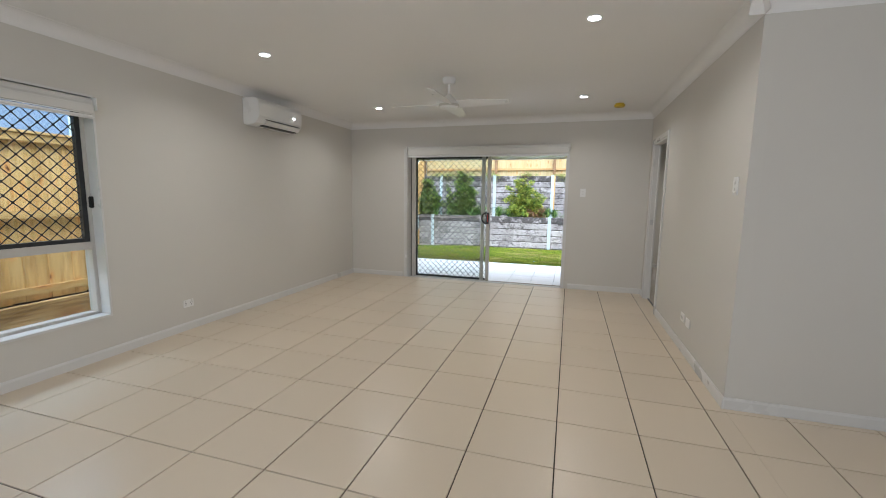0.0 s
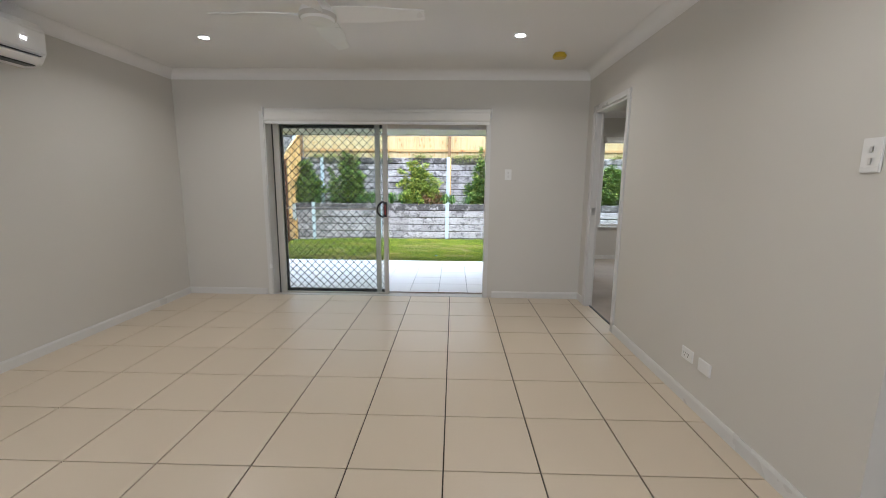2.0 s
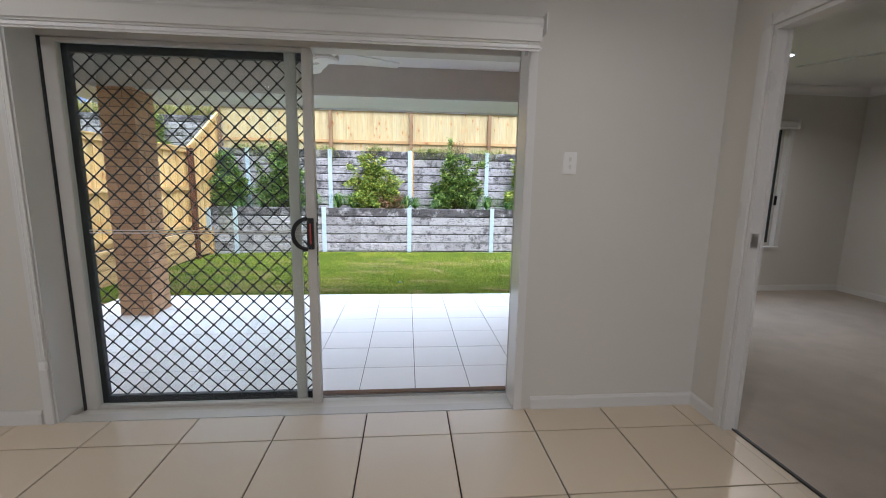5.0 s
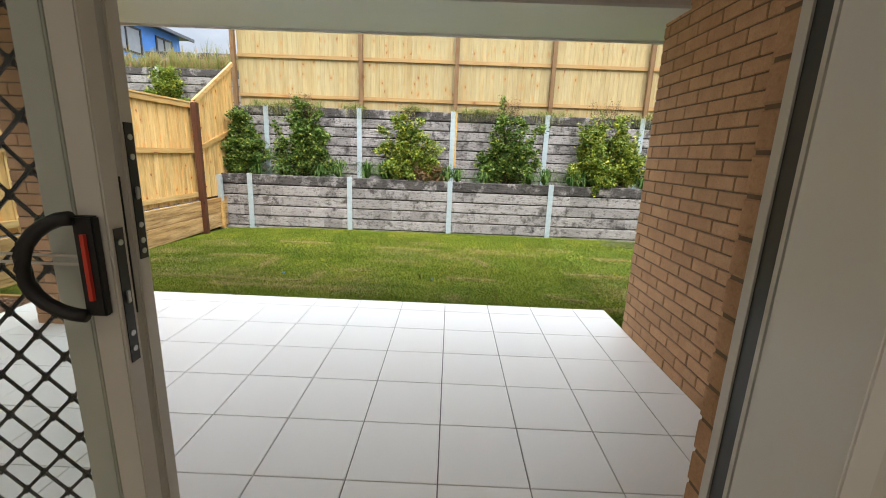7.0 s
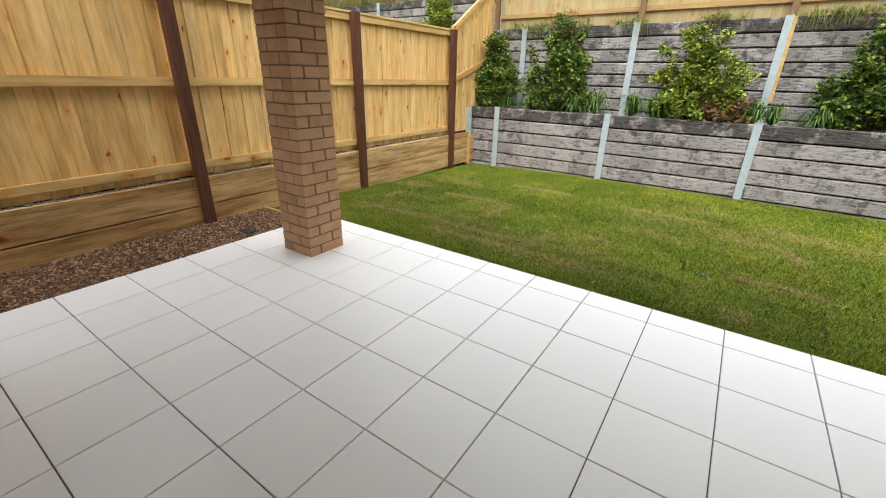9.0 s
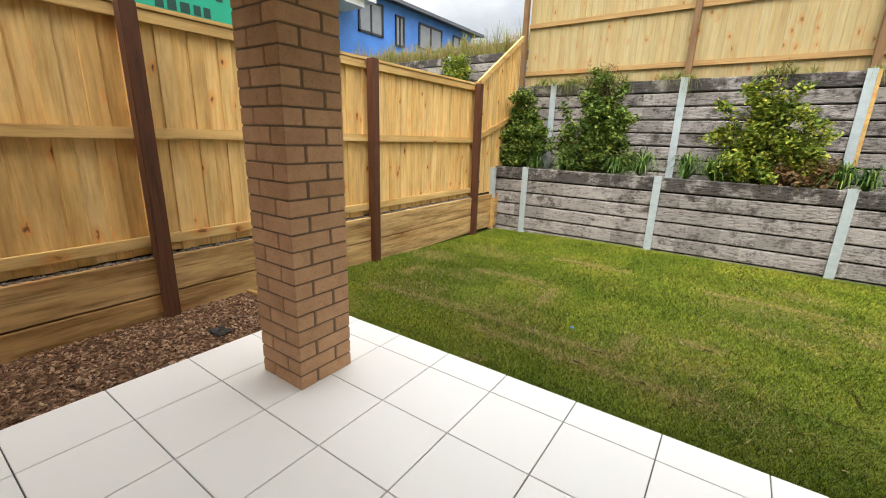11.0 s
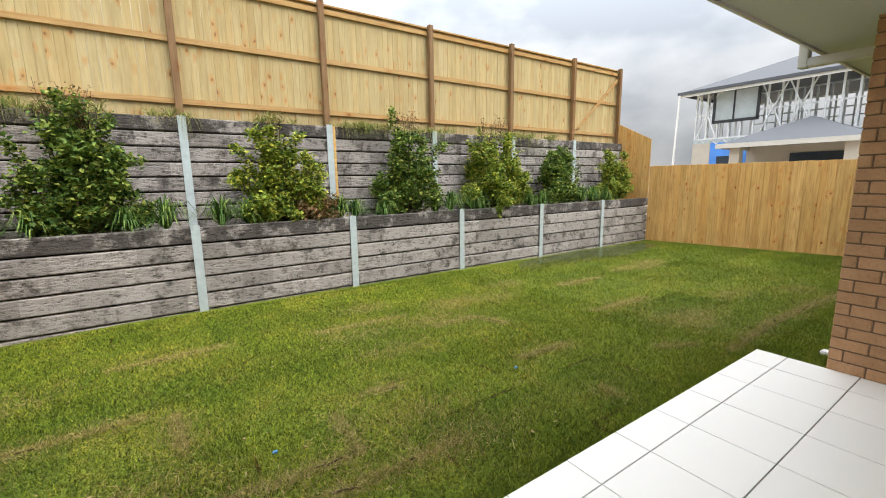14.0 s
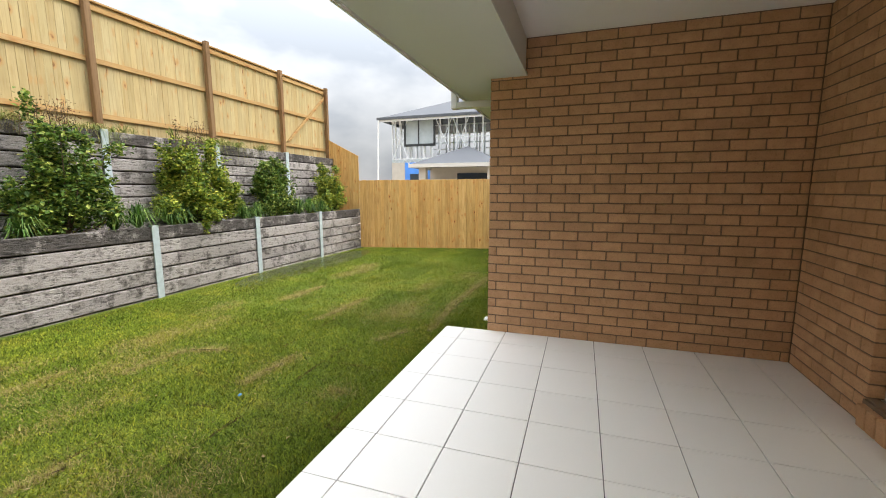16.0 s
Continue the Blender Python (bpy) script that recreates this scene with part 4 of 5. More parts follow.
def wall_plate(name, label, category, centre, facing, w, h, rockers, holes=False):
    """A moulded plate on a wall, with rocker switches or socket slots."""
    p = thing(name, label, category)
    cx, cy, cz = centre

    def at(u0, v0, d0, u1, v1, d1):
        if facing == "-y":
            return (cx + u0, cy - d1, cz + v0, cx + u1, cy - d0, cz + v1)
        if facing == "-x":
            return (cx - d1, cy + u0, cz + v0, cx - d0, cy + u1, cz + v1)
        return (cx + d0, cy + u0, cz + v0, cx + d1, cy + u1, cz + v1)
    part("plate", boxes(at(-w / 2, -h / 2, 0, w / 2, h / 2, 0.009)), M_PLASTIC, p, soft=0.003)
    for u, v in rockers:
        part("rocker", boxes(at(u - 0.007, v - 0.011, 0.009, u + 0.007, v + 0.011, 0.0125)), M_TRIM, p, soft=0.002)
    if holes:
        for u in holes:
            for du, dv in ((-0.008, 0.004), (0.008, 0.004), (0, -0.012)):
                part("slot", boxes(at(u + du - 0.002, dv - 0.006, 0.0088, u + du + 0.002, dv + 0.004, 0.0096)), M_BLACK, p, "dark pin slot")
    return p


wall_plate("light_switch", "white double light switch beside the sliding door", "light switch", (1.078, YN, 1.4), "-y", 0.073, 0.115, [(0, 0.02), (0, -0.02)])
wall_plate("light_switch", "white double light switch near the wall corner", "light switch", (XR, -2.93, 1.42), "-x", 0.073, 0.118, [(0, 0.02), (0, -0.02)])
wall_plate("power_outlet", "white wall socket with two dark pins low above the skirting", "power outlet", (XR, -2.005, 0.295), "-x", 0.115, 0.075, [], (-0.012, 0.024))
wall_plate("blank_plate", "white blank wall plate low above the skirting", "wall plate", (XR, -2.178, 0.29), "-x", 0.115, 0.075, [])
wall_plate("power_outlet", "white double power outlet on the long wall", "power outlet", (XL, -3.0, 0.26), "+x", 0.115, 0.073, [(-0.035, 0.024), (0.035, 0.024)], (-0.03, 0.03))

# ---- ground ----
LAWN_Z0, LAWN_Z1 = -0.27, -0.42


def lawn_height(x, y):
    k = min(max((y - 3.4) / 4.6, 0), 1)
    return LAWN_Z0 + (LAWN_Z1 - LAWN_Z0) * k - 0.03 * min(max((x - 2) / 6, 0), 1) - 0.05 * min(max((-x - 2.6) / 1.5, 0), 1)


verts, faces = [], []
xs = [-600, -120, -40, -14] + [-4.6 + 0.2 * k for k in range(68)] + [14, 40, 120, 600]
ys = [-600, -120, -40, -10, -6, -2, 1, 2.5] + [3.4 + 0.2 * k for k in range(26)] + [14, 40, 120, 600]
for y in ys:
    for x in xs:
        h = lawn_height(x, y) + 0.005 * noise.noise((x * 1.3, y * 1.3, 0)) + 0.003 * noise.noise((x * 5, y * 5, 3))
        verts.append((x, y, h - 0.01 if abs(x) < 9 and y < 9 else -0.5))
nx = len(xs)
faces = [(j * nx + i, j * nx + i + 1, (j + 1) * nx + i + 1, (j + 1) * nx + i) for j in range(len(ys) - 1) for i in range(nx - 1)]
from_arrays("ground", verts, faces, M_LAWN, "green turf lawn with yellowing patches and seams", "lawn", "structure")

# ---- retaining walls of concrete sleepers between steel posts ----


def sleeper_wall(name, label, xs_posts, x_end0, x_end1, y, base, course, n):
    w = thing(name, label, "retaining wall")
    edges = [x_end0] + list(xs_posts) + [x_end1]
    for i in range(len(edges) - 1):
        a, b = edges[i], edges[i + 1]
        if b - a < 0.1:
            continue
        for k in range(n):
            g = 0.02
            size = (b - a - 0.02, 0.085, course - g)
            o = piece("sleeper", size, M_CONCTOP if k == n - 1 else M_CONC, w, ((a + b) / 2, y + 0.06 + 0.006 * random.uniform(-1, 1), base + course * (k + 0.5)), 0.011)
            o.rotation_euler = (random.uniform(-0.015, 0.015), 0, random.uniform(-0.002, 0.002))
    part("backing", boxes((x_end0, y + 0.1, base, x_end1, y + 0.16, base + course * n - 0.03)), M_SOIL, w, "dark soil behind the sleepers")
    for x in xs_posts:
        bm = boxes((x - 0.05, y - 0.012, base - 0.1, x + 0.05, y + 0.002, base + course * n + 0.012), (x - 0.005, y + 0.002, base - 0.1, x + 0.005, y + 0.12, base + course * n + 0.01))
        part("post", bm, M_GALV, w, "galvanised steel post")
    return w


LP = [-3.825 + 2.055 * k for k in range(6)]
sleeper_wall("retaining_wall", "grey concrete sleeper retaining wall with steel posts at the lawn", LP, -4.5, 8.4, 8.2, -0.632, 0.214, 6)
UP = [-3.775 + 2.034 * k for k in range(6)]
sleeper_wall("retaining_wall", "upper grey concrete sleeper retaining wall behind the shrubs", UP, -4.5, 8.4, 9.03, 0.47, 0.2005, 8)
uw = bpy.data.objects["retaining_wall.001"]
part("timber_strip", boxes((UP[2] + 0.051, 9.014, 0.9, UP[2] + 0.092, 9.036, 2.07)), M_RAIL, uw, "rough pine strip beside the post", soft=0.003)
structure("planter_bed", boxes((-4.5, 8.3, -0.5, 8.4, 9.1, 0.56)), M_SOIL, "dark soil planter bed between the retaining walls", "planter bed")
structure("upper_ground", boxes((-4.6, 9.15, 0.4, 8.5, 30, 2.0)), M_SOIL, "raised ground behind the upper retaining wall", "ground")

# ---- fences ----


def fence_y(name, label, x, y0, y1, z0, z1, mat, posts, facing, rails, post_mat, rail_mat, cap=True, post_top=None, pitch=0.112):
    """Paling fence along y; facing +1 has rails and posts on its +x side."""
    f = thing(name, label, "fence")
    n = max(1, round((y1 - y0) / pitch))
    st = (y1 - y0) / n
    for k in range(n):
        off = 0.0165 * (k % 2) * (0.35 + 0.65 * random.random())
        piece("paling", (0.016, pitch - 0.001 + 0.016 * (k % 2), z1 - z0), mat, f, (x - facing * off, y0 + (k + 0.5) * st, (z0 + z1) / 2 + random.uniform(-0.006, 0.006)), 0.003)
    for z in rails:
        a, b = sorted((x + facing * 0.01, x + facing * 0.048))
        part("rail", boxes((a, y0, z - 0.04, b, y1, z + 0.04)), rail_mat, f, soft=0.004)
    if cap:
        part("capping", boxes((x - 0.035, y0, z1, x + 0.05 * facing + 0.01, y1, z1 + 0.03)), rail_mat, f, soft=0.004)
    for y in posts:
        a, b = sorted((x + facing * 0.05, x + facing * 0.15))
        part("post", boxes((a, y - 0.05, -0.7, b, y + 0.05, (post_top or z1) + 0.02)), post_mat, f, soft=0.006)
    return f


FX = -4.42
lf = fence_y("paling_fence", "yellow pine paling fence with dark posts along the side boundary", FX, -6.2, 7.42, 0.18, 1.9, M_PALING, [-6.1, -3.85, -1.65, 0.56, 2.77, 5.05, 7.36], 1, (0.29, 1.08, 1.858), M_POST, M_RAIL)
for k, (z0, z1) in enumerate(((-0.42, -0.125), (-0.12, 0.17))):
    for j, y in enumerate([-6.1, -3.85, -1.65, 0.56, 2.77, 5.05, 7.36]):
        y2 = [-3.85, -1.65, 0.56, 2.77, 5.05, 7.36, 8.25][j]
        piece("timber_sleeper", (0.06, y2 - y - 0.012, z1 - z0 - 0.006), M_SLEEPERW, lf, (FX + 0.05, (y + y2) / 2, (z0 + z1) / 2), 0.006)
part("backfill", boxes((FX - 0.06, -6.2, -0.5, FX - 0.02, 8.2, 0.2)), M_SOIL, lf, "dark damp soil behind the sleepers")


def raked_paling(parent, mat, x, y, z0, zt, slope):
    """One fence board whose top is cut to a slope."""
    bm = bmesh.new()
    extrude(bm, [(-0.0495, z0 - zt), (0.0495, z0 - zt), (0.0495, 0.0495 * slope), (-0.0495, -0.0495 * slope)], "x", -0.008, 0.008)
    o = part("paling", bm, mat, parent)
    o.location = (x, y, zt)


# raked end panel up to the upper fence
rk = thing("raked_fence", "yellow pine paling panel rising to the upper fence", "fence")
for k in range(15):
    y = 7.46 + 0.1 * k
    raked_paling(rk, M_PALING, FX - 0.009 * (k % 2), y, 0.2 if y < 8.2 else 0.6, 1.92 + (y - 7.4) * 0.62, 0.62)
for z0 in (1.1, 1.92):
    bm = bmesh.new()
    extrude(bm, [(7.42, z0 - 0.04), (7.42, z0 + 0.045), (8.92, z0 + 0.045 + 1.5 * (0.62 if z0 > 1.5 else 0.3)), (8.92, z0 - 0.04 + 1.5 * (0.62 if z0 > 1.5 else 0.3))], "x", FX + 0.01, FX + 0.05)
    part("rail", bm, M_RAIL, rk)
part("end_post", boxes((FX + 0.01, 8.02, -0.5, FX + 0.09, 8.1, 0.62)), M_GALV, rk, "galvanised steel end post")
part("end_stud", boxes((FX + 0.05, 7.98, -0.45, FX + 0.12, 8.05, 0.1)), M_RAIL, rk, "pine stud")


def fence_x(name, label, y, x0, x1, z0, z1, mat, posts, rails):
    f = thing(name, label, "fence")
    n = round((x1 - x0) / 0.1)
    st = (x1 - x0) / n
    for k in range(n):
        piece("paling", (st - random.choice((0.0006, 0.001, 0.001, 0.003)), 0.016, z1 - z0), mat, f, (x0 + (k + 0.5) * st, y + random.uniform(-0.002, 0.002), (z0 + z1) / 2 + random.uniform(-0.008, 0.008)), 0.002)
    for z in rails:
        part("rail", boxes((x0, y - 0.05, z - 0.038, x1, y - 0.01, z + 0.038)), M_RAILX, f, soft=0.004)
    part("capping", boxes((x0, y - 0.06, z1, x1, y + 0.03, z1 + 0.03)), M_RAILX, f, soft=0.004)
    for x in posts:
        part("post", boxes((x - 0.045, y - 0.14, 2.0, x + 0.045, y - 0.05, z1 + 0.06)), M_POSTUP, f, soft=0.006)
    return f


fence_x("boundary_fence", "tall pale pine paling fence on top of the retaining wall", 9.33, -4.45, 8.45, 2.06, 3.96, M_PALING_UP, [-4.5] + [-1.74 + 2.07 * k for k in range(5)] + [8.42], (2.31, 3.12, 3.88))
bm = bmesh.new()
extrude(bm, [(6.75, 2.4), (6.85, 2.4), (8.4, 3.7), (8.4, 3.8)], "y", 9.265, 9.292)
part("brace", bm, M_RAILX, bpy.data.objects["boundary_fence"], "diagonal pine brace")

RX = 8.42
fence_y("end_fence", "orange pine paling fence closing the lawn", RX, -2.0, 8.24, -0.5, 1.45, M_PALING_R, [], 1, (0.0, 1.2), M_POSTUP, M_RAIL, cap=False)
rk2 = thing("raked_fence", "raked pine paling panel above the planter end", "fence")
for k in range(10):
    y = 8.3 + 0.1 * k
    raked_paling(rk2, M_PALING_R, RX, y, 0.5, 2.15 + 0.5 * (y - 8.3), 0.5)

# ---- planting ----


def leaf_cloud(stems, per, size, rng):
    """Small folded leaves along stems, as arrays of vertices and faces."""
    verts, faces = [], []
    for pts in stems:
        n = len(pts)
        for _ in range(per):
            k = rng.random() ** 0.7 * (n - 1)
            i = min(int(k), n - 2)
            c = pts[i] + (pts[i + 1] - pts[i]) * (k - i) + Vector((rng.gauss(0, 0.045), rng.gauss(0, 0.045), rng.gauss(0, 0.04)))
            d = Vector((rng.gauss(0, 1), rng.gauss(0, 1), rng.gauss(0.1, 0.6))).normalized()
            s = d.cross(Vector((rng.gauss(0, 0.5), rng.gauss(0, 0.5), 1))).normalized()
            up = s.cross(d)
            ln = size * rng.uniform(0.7, 1.3)
            b = len(verts)
            verts += [c - d * ln * 0.5, c + s * ln * 0.36 + up * ln * 0.1, c + d * ln * 0.5 - up * ln * 0.12, c - s * ln * 0.36 + up * ln * 0.1]
            faces += [(b, b + 1, b + 2), (b, b + 2, b + 3)]
    return [tuple(v) for v in verts], faces


def shrub(x, y, z, height, width, mat, label, seed, stems_n=34, tips=0):
    rng = random.Random(seed)
    s = thing("shrub", label, "shrub", "planter shrubs")
    stems = []
    bm = bmesh.new()
    for k in range(stems_n):
        a = rng.uniform(0, 2 * math.pi)
        lift = rng.uniform(0.16, 1.0)
        reach = width * 0.88 * rng.uniform(0.3, 1.0) * math.sqrt(max(0.1, 1.15 - lift))
        if rng.random() < 0.12:
            reach *= 1.35
        tip = Vector((x + reach * math.cos(a), y + 0.55 * reach * math.sin(a), z + height * lift))
        root = Vector((x + rng.gauss(0, 0.03), y + rng.gauss(0, 0.03), z - 0.02))
        mid = root.lerp(tip, 0.5) + Vector((0.35 * reach * math.cos(a), 0.2 * reach * math.sin(a), -0.03 * height + rng.gauss(0, 0.04)))
        pts = [root.lerp(mid, 2 * t) if t < 0.5 else mid.lerp(tip, 2 * t - 1) for t in (0, 0.2, 0.4, 0.6, 0.8, 1.0)]
        tube(bm, [tuple(p) for p in pts], 0.011, 0.003, 5, False)
        stems.append(pts[1:] if lift > 0.5 else pts[2:])
        for _ in range(2):
            p = pts[rng.randint(2, 5)]
            q = p + Vector((rng.gauss(0, 0.13), rng.gauss(0, 0.09), rng.gauss(0.06, 0.1)))
            stems.append([p, p.lerp(q, 0.5), q])
    part("branching", bm, M_TWIG, s)
    v, f = leaf_cloud(stems, 120, 0.06, rng)
    me = bpy.data.meshes.new("crown")
    me.from_pydata(v, [], f)
    me.materials.append(mat)
    new("crown", me).parent = s
    if tips:
        bm = bmesh.new()
        tstems = []
        for k in range(tips):
            p = Vector((x + rng.gauss(0, 0.13), y + rng.gauss(0, 0.06), z + height * 0.85))
            q = p + Vector((rng.gauss(0, 0.1), rng.gauss(0, 0.06), rng.uniform(0.25, 0.5)))
            tube(bm, [tuple(p), tuple(p.lerp(q, 0.5)), tuple(q)], 0.005, 0.002, 4, False)
            tstems.append([p, p.lerp(q, 0.5), q])
        part("bare_twig", bm, M_TWIG, s, "bare reddish twig tips")
        v, f = leaf_cloud(tstems, 22, 0.03, rng)
        me = bpy.data.meshes.new("tip_foliage")
        me.from_pydata(v, [], f)
        me.materials.append(M_LEAFR)
        new("tip_foliage", me).parent = s
    return s


shrub(-4.12, 8.62, 0.56, 1.36, 0.56, M_LEAF, "dark green leafy shrub in the planter corner", 1, 40)
shrub(-2.85, 8.62, 0.56, 1.5, 0.8, M_LEAF, "dark green leafy shrub with bare reddish tips", 2, 48, 20)
shrub(-0.55, 8.6, 0.56, 1.35, 0.85, M_LEAFY, "lime green leafy shrub in the planter", 3, 40, 4)
shrub(1.4, 8.6, 0.56, 1.5, 0.85, M_LEAF, "green leafy shrub with yellowing leaves", 4, 46, 18)
shrub(3.45, 8.6, 0.56, 1.55, 1.15, M_LEAFY, "broad yellow-green leafy shrub in the planter", 5, 56, 16)
shrub(5.35, 8.6, 0.56, 1.25, 0.85, M_LEAF, "dark green rounded leafy shrub in the planter", 6, 42)
shrub(7.35, 8.55, 0.56, 1.2, 0.85, M_LEAFY, "green leafy shrub at the planter end", 7, 40)
shrub(-0.12, 8.45, 0.56, 0.22, 0.32, M_LEAFR, "low reddish-brown bush in the planter", 8, 14)
shrub(-6.9, 10.6, 2.1, 1.0, 0.55, M_LEAFY, "small green bush by the neighbouring retaining wall", 9, 26)


def blades(rng, centre, n, height, spread, width, droop=0.6, lean=1.0):
    """Arching strap leaves from one root."""
    verts, faces = [], []
    cx, cy, cz = centre
    for _ in range(n):
        a = rng.uniform(0, 2 * math.pi)
        h, r = height * rng.uniform(0.6, 1.1), spread * rng.uniform(0.3, 1.0)
        dx, dy = math.cos(a) * lean, math.sin(a)
        w = width * rng.uniform(0.7, 1.2)
        px, py = -math.sin(a) * w / 2, math.cos(a) * w / 2
        b = len(verts)
        for t in (0, 0.35, 0.7, 1.0):
            k = 1 - 0.92 * t if t > 0.3 else 0.8
            z = cz + h * (1.6 * t - droop * 1.6 * t * t)
            ox, oy = cx + dx * r * t + rng.gauss(0, 0.004), cy + dy * r * t
            verts += [(ox - px * k, oy - py * k, z), (ox + px * k, oy + py * k, z)]
        faces += [(b + 2 * k, b + 2 * k + 1, b + 2 * k + 3, b + 2 * k + 2) for k in range(3)]
    return verts, faces


CLUMPS = [-3.68, -3.3, -2.42, -2.0, -1.5, -1.08, 0.2, 0.52, 0.9, 1.95, 2.3, 2.75, 3.05, 4.2, 4.6, 5.9, 6.35, 6.8]
for k, x in enumerate(CLUMPS):
    rng = random.Random(100 + k)
    big = rng.uniform(0.8, 1.2)
    cx, cy = x + rng.gauss(0, 0.04), 8.4 + rng.uniform(-0.02, 0.08)
    v, f = [], []
    for n, h, r, dr in ((20, 0.62, 0.16, 0.72), (46, 0.66, 0.34, 0.86), (40, 0.5, 0.46, 0.95)):
        nv, nf = blades(rng, (cx, cy, 0.61), n, h * big, r * big, 0.03, dr)
        o = len(v)
        v += nv
        f += [tuple(i + o for i in q) for q in nf]
    me = bpy.data.meshes.new("strap_leaf_clump")
    me.from_pydata(v, [], f)
    me.materials.append(M_STRAP)
    tagged(new("strap_leaf_clump", me), "green arching strap-leaf grass clump in the planter", "grass clump", "planter grass clumps")

# weeds along the foot of the upper fence
rng = random.Random(55)
v, f = [], []
for a, b, n in ((-4.3, -2.3, 38), (0.3, 1.6, 30), (1.7, 3.0, 14), (-0.9, 0.0, 10), (3.0, 6.5, 26), (-2.2, -1.0, 7)):
    for _ in range(n):
        size = rng.uniform(0.3, 1.0) ** 1.5
        nv, nf = blades(rng, (rng.triangular(a, b), rng.uniform(9.0, 9.2), 2.05), int(12 + 30 * size), 0.14 + 0.3 * size, 0.16 + 0.3 * size, 0.009, rng.uniform(0.8, 1.6))
        o = len(v)
        v += nv
        f += [tuple(i + o for i in q) for q in nf]
from_arrays("weeds", v, f, leafy("weed_blade", (0.1, 0.15, 0.03), (0.28, 0.3, 0.08), (0.45, 0.36, 0.15)), "straggling yellow-green weeds along the wall top", "weeds")

# ---- lawn blades, seams, scraps and puddle ----
SEAMS = [
    [(-3.14, 5.49), (-2.32, 5.47)], [(-2.15, 5.4), (-2.13, 4.87)], [(-3.68, 4.84), (-3.74, 5.23)], [(-3.7, 4.34), (-2.69, 4.33), (-1.35, 4.26)],
    [(-2.34, 4.07), (-1.42, 4.02), (-0.75, 4.04)], [(-1.3, 4.26), (-1.29, 4.76)], [(-1.02, 4.88), (-0.74, 4.84)], [(0.71, 5.8), (0.85, 5.4)],
    [(0.2, 5.82), (0.7, 5.8)], [(0.3, 4.66), (0.9, 4.62)], [(0.4, 3.95), (0.35, 3.74)], [(1.4, 4.09), (1.78, 3.9)], [(1.8, 3.66), (2.9, 3.74), (3.9, 3.69), (5.0, 3.62)],
    [(-2.0, 3.65), (-2.1, 3.6)], [(-0.9, 6.4), (0.1, 6.35)], [(1.9, 5.1), (2.9, 5.05)], [(2.6, 6.2), (3.5, 6.15)], [(-2.6, 6.6), (-1.7, 6.62)]]


def seam_points(gen, n, spread):
    """Random places close to the turf seams."""
    legs = [(a, b) for line in SEAMS for a, b in zip(line, line[1:])]
    size = np.array([math.dist(a, b) for a, b in legs])
    pick = gen.choice(len(legs), n, p=size / size.sum())
    ends = np.array(legs)
    t = gen.random(n)[:, None]
    return ends[pick, 0] * (1 - t) + ends[pick, 1] * t + gen.normal(0, spread, (n, 2))


gen = np.random.default_rng(7)
N = 620000
u = gen.random(N)
gy = 3.49 + 4.62 * u ** 1.5
gx = gen.uniform(-4.32, 8.36, N)
near = (gx > 2.2) & (gen.random(N) < 0.35)
gx[near] = gen.uniform(-4.3, 2.2, near.sum())


def grass_mesh(gx, gy, gz, gw, gh, lean, gen, mat, label):
    """One triangle a blade, joined into one mesh."""
    n = len(gx)
    ang = gen.uniform(0, 2 * np.pi, n)
    co = np.empty((n, 3, 3))
    co[:, 0] = np.stack([gx - gw * np.cos(ang), gy - gw * np.sin(ang), gz], 1)
    co[:, 1] = np.stack([gx + gw * np.cos(ang), gy + gw * np.sin(ang), gz], 1)
    co[:, 2] = np.stack([gx + gen.normal(0, lean, n), gy + gen.normal(0, lean, n), gz + gh], 1)
    me = bpy.data.meshes.new("grass")
    me.vertices.add(3 * n)
    me.vertices.foreach_set("co", co.ravel())
    me.loops.add(3 * n)
    me.loops.foreach_set("vertex_index", np.arange(3 * n))
    me.polygons.add(n)
    me.polygons.foreach_set("loop_start", np.arange(n) * 3)
    me.update()
    me.validate()
    me.materials.append(mat)
    return tagged(new("grass", me), label, "grass", "", "stuff")


def lawn_heights(x, y):
    k = np.clip((y - 3.4) / 4.6, 0, 1)
    return LAWN_Z0 + (LAWN_Z1 - LAWN_Z0) * k - 0.03 * np.clip((x - 2) / 6, 0, 1) - 0.05 * np.clip((-x - 2.6) / 1.5, 0, 1) - 0.014


grass_mesh(gx, gy, lawn_heights(gx, gy), gen.uniform(0.0012, 0.0026, N) * (1 + 0.35 * (gy - 3.5)), gen.uniform(0.012, 0.034, N), 0.018, gen, M_BLADE, "short green lawn grass with yellow blades")
side_x, side_y = gen.uniform(1.84, 8.36, 60000), gen.uniform(3.08, 3.5, 60000)
grass_mesh(side_x, side_y, lawn_heights(side_x, side_y), gen.uniform(0.0014, 0.003, 60000), gen.uniform(0.012, 0.034, 60000), 0.018, gen, M_BLADE, "short green lawn grass beside the brick wall")
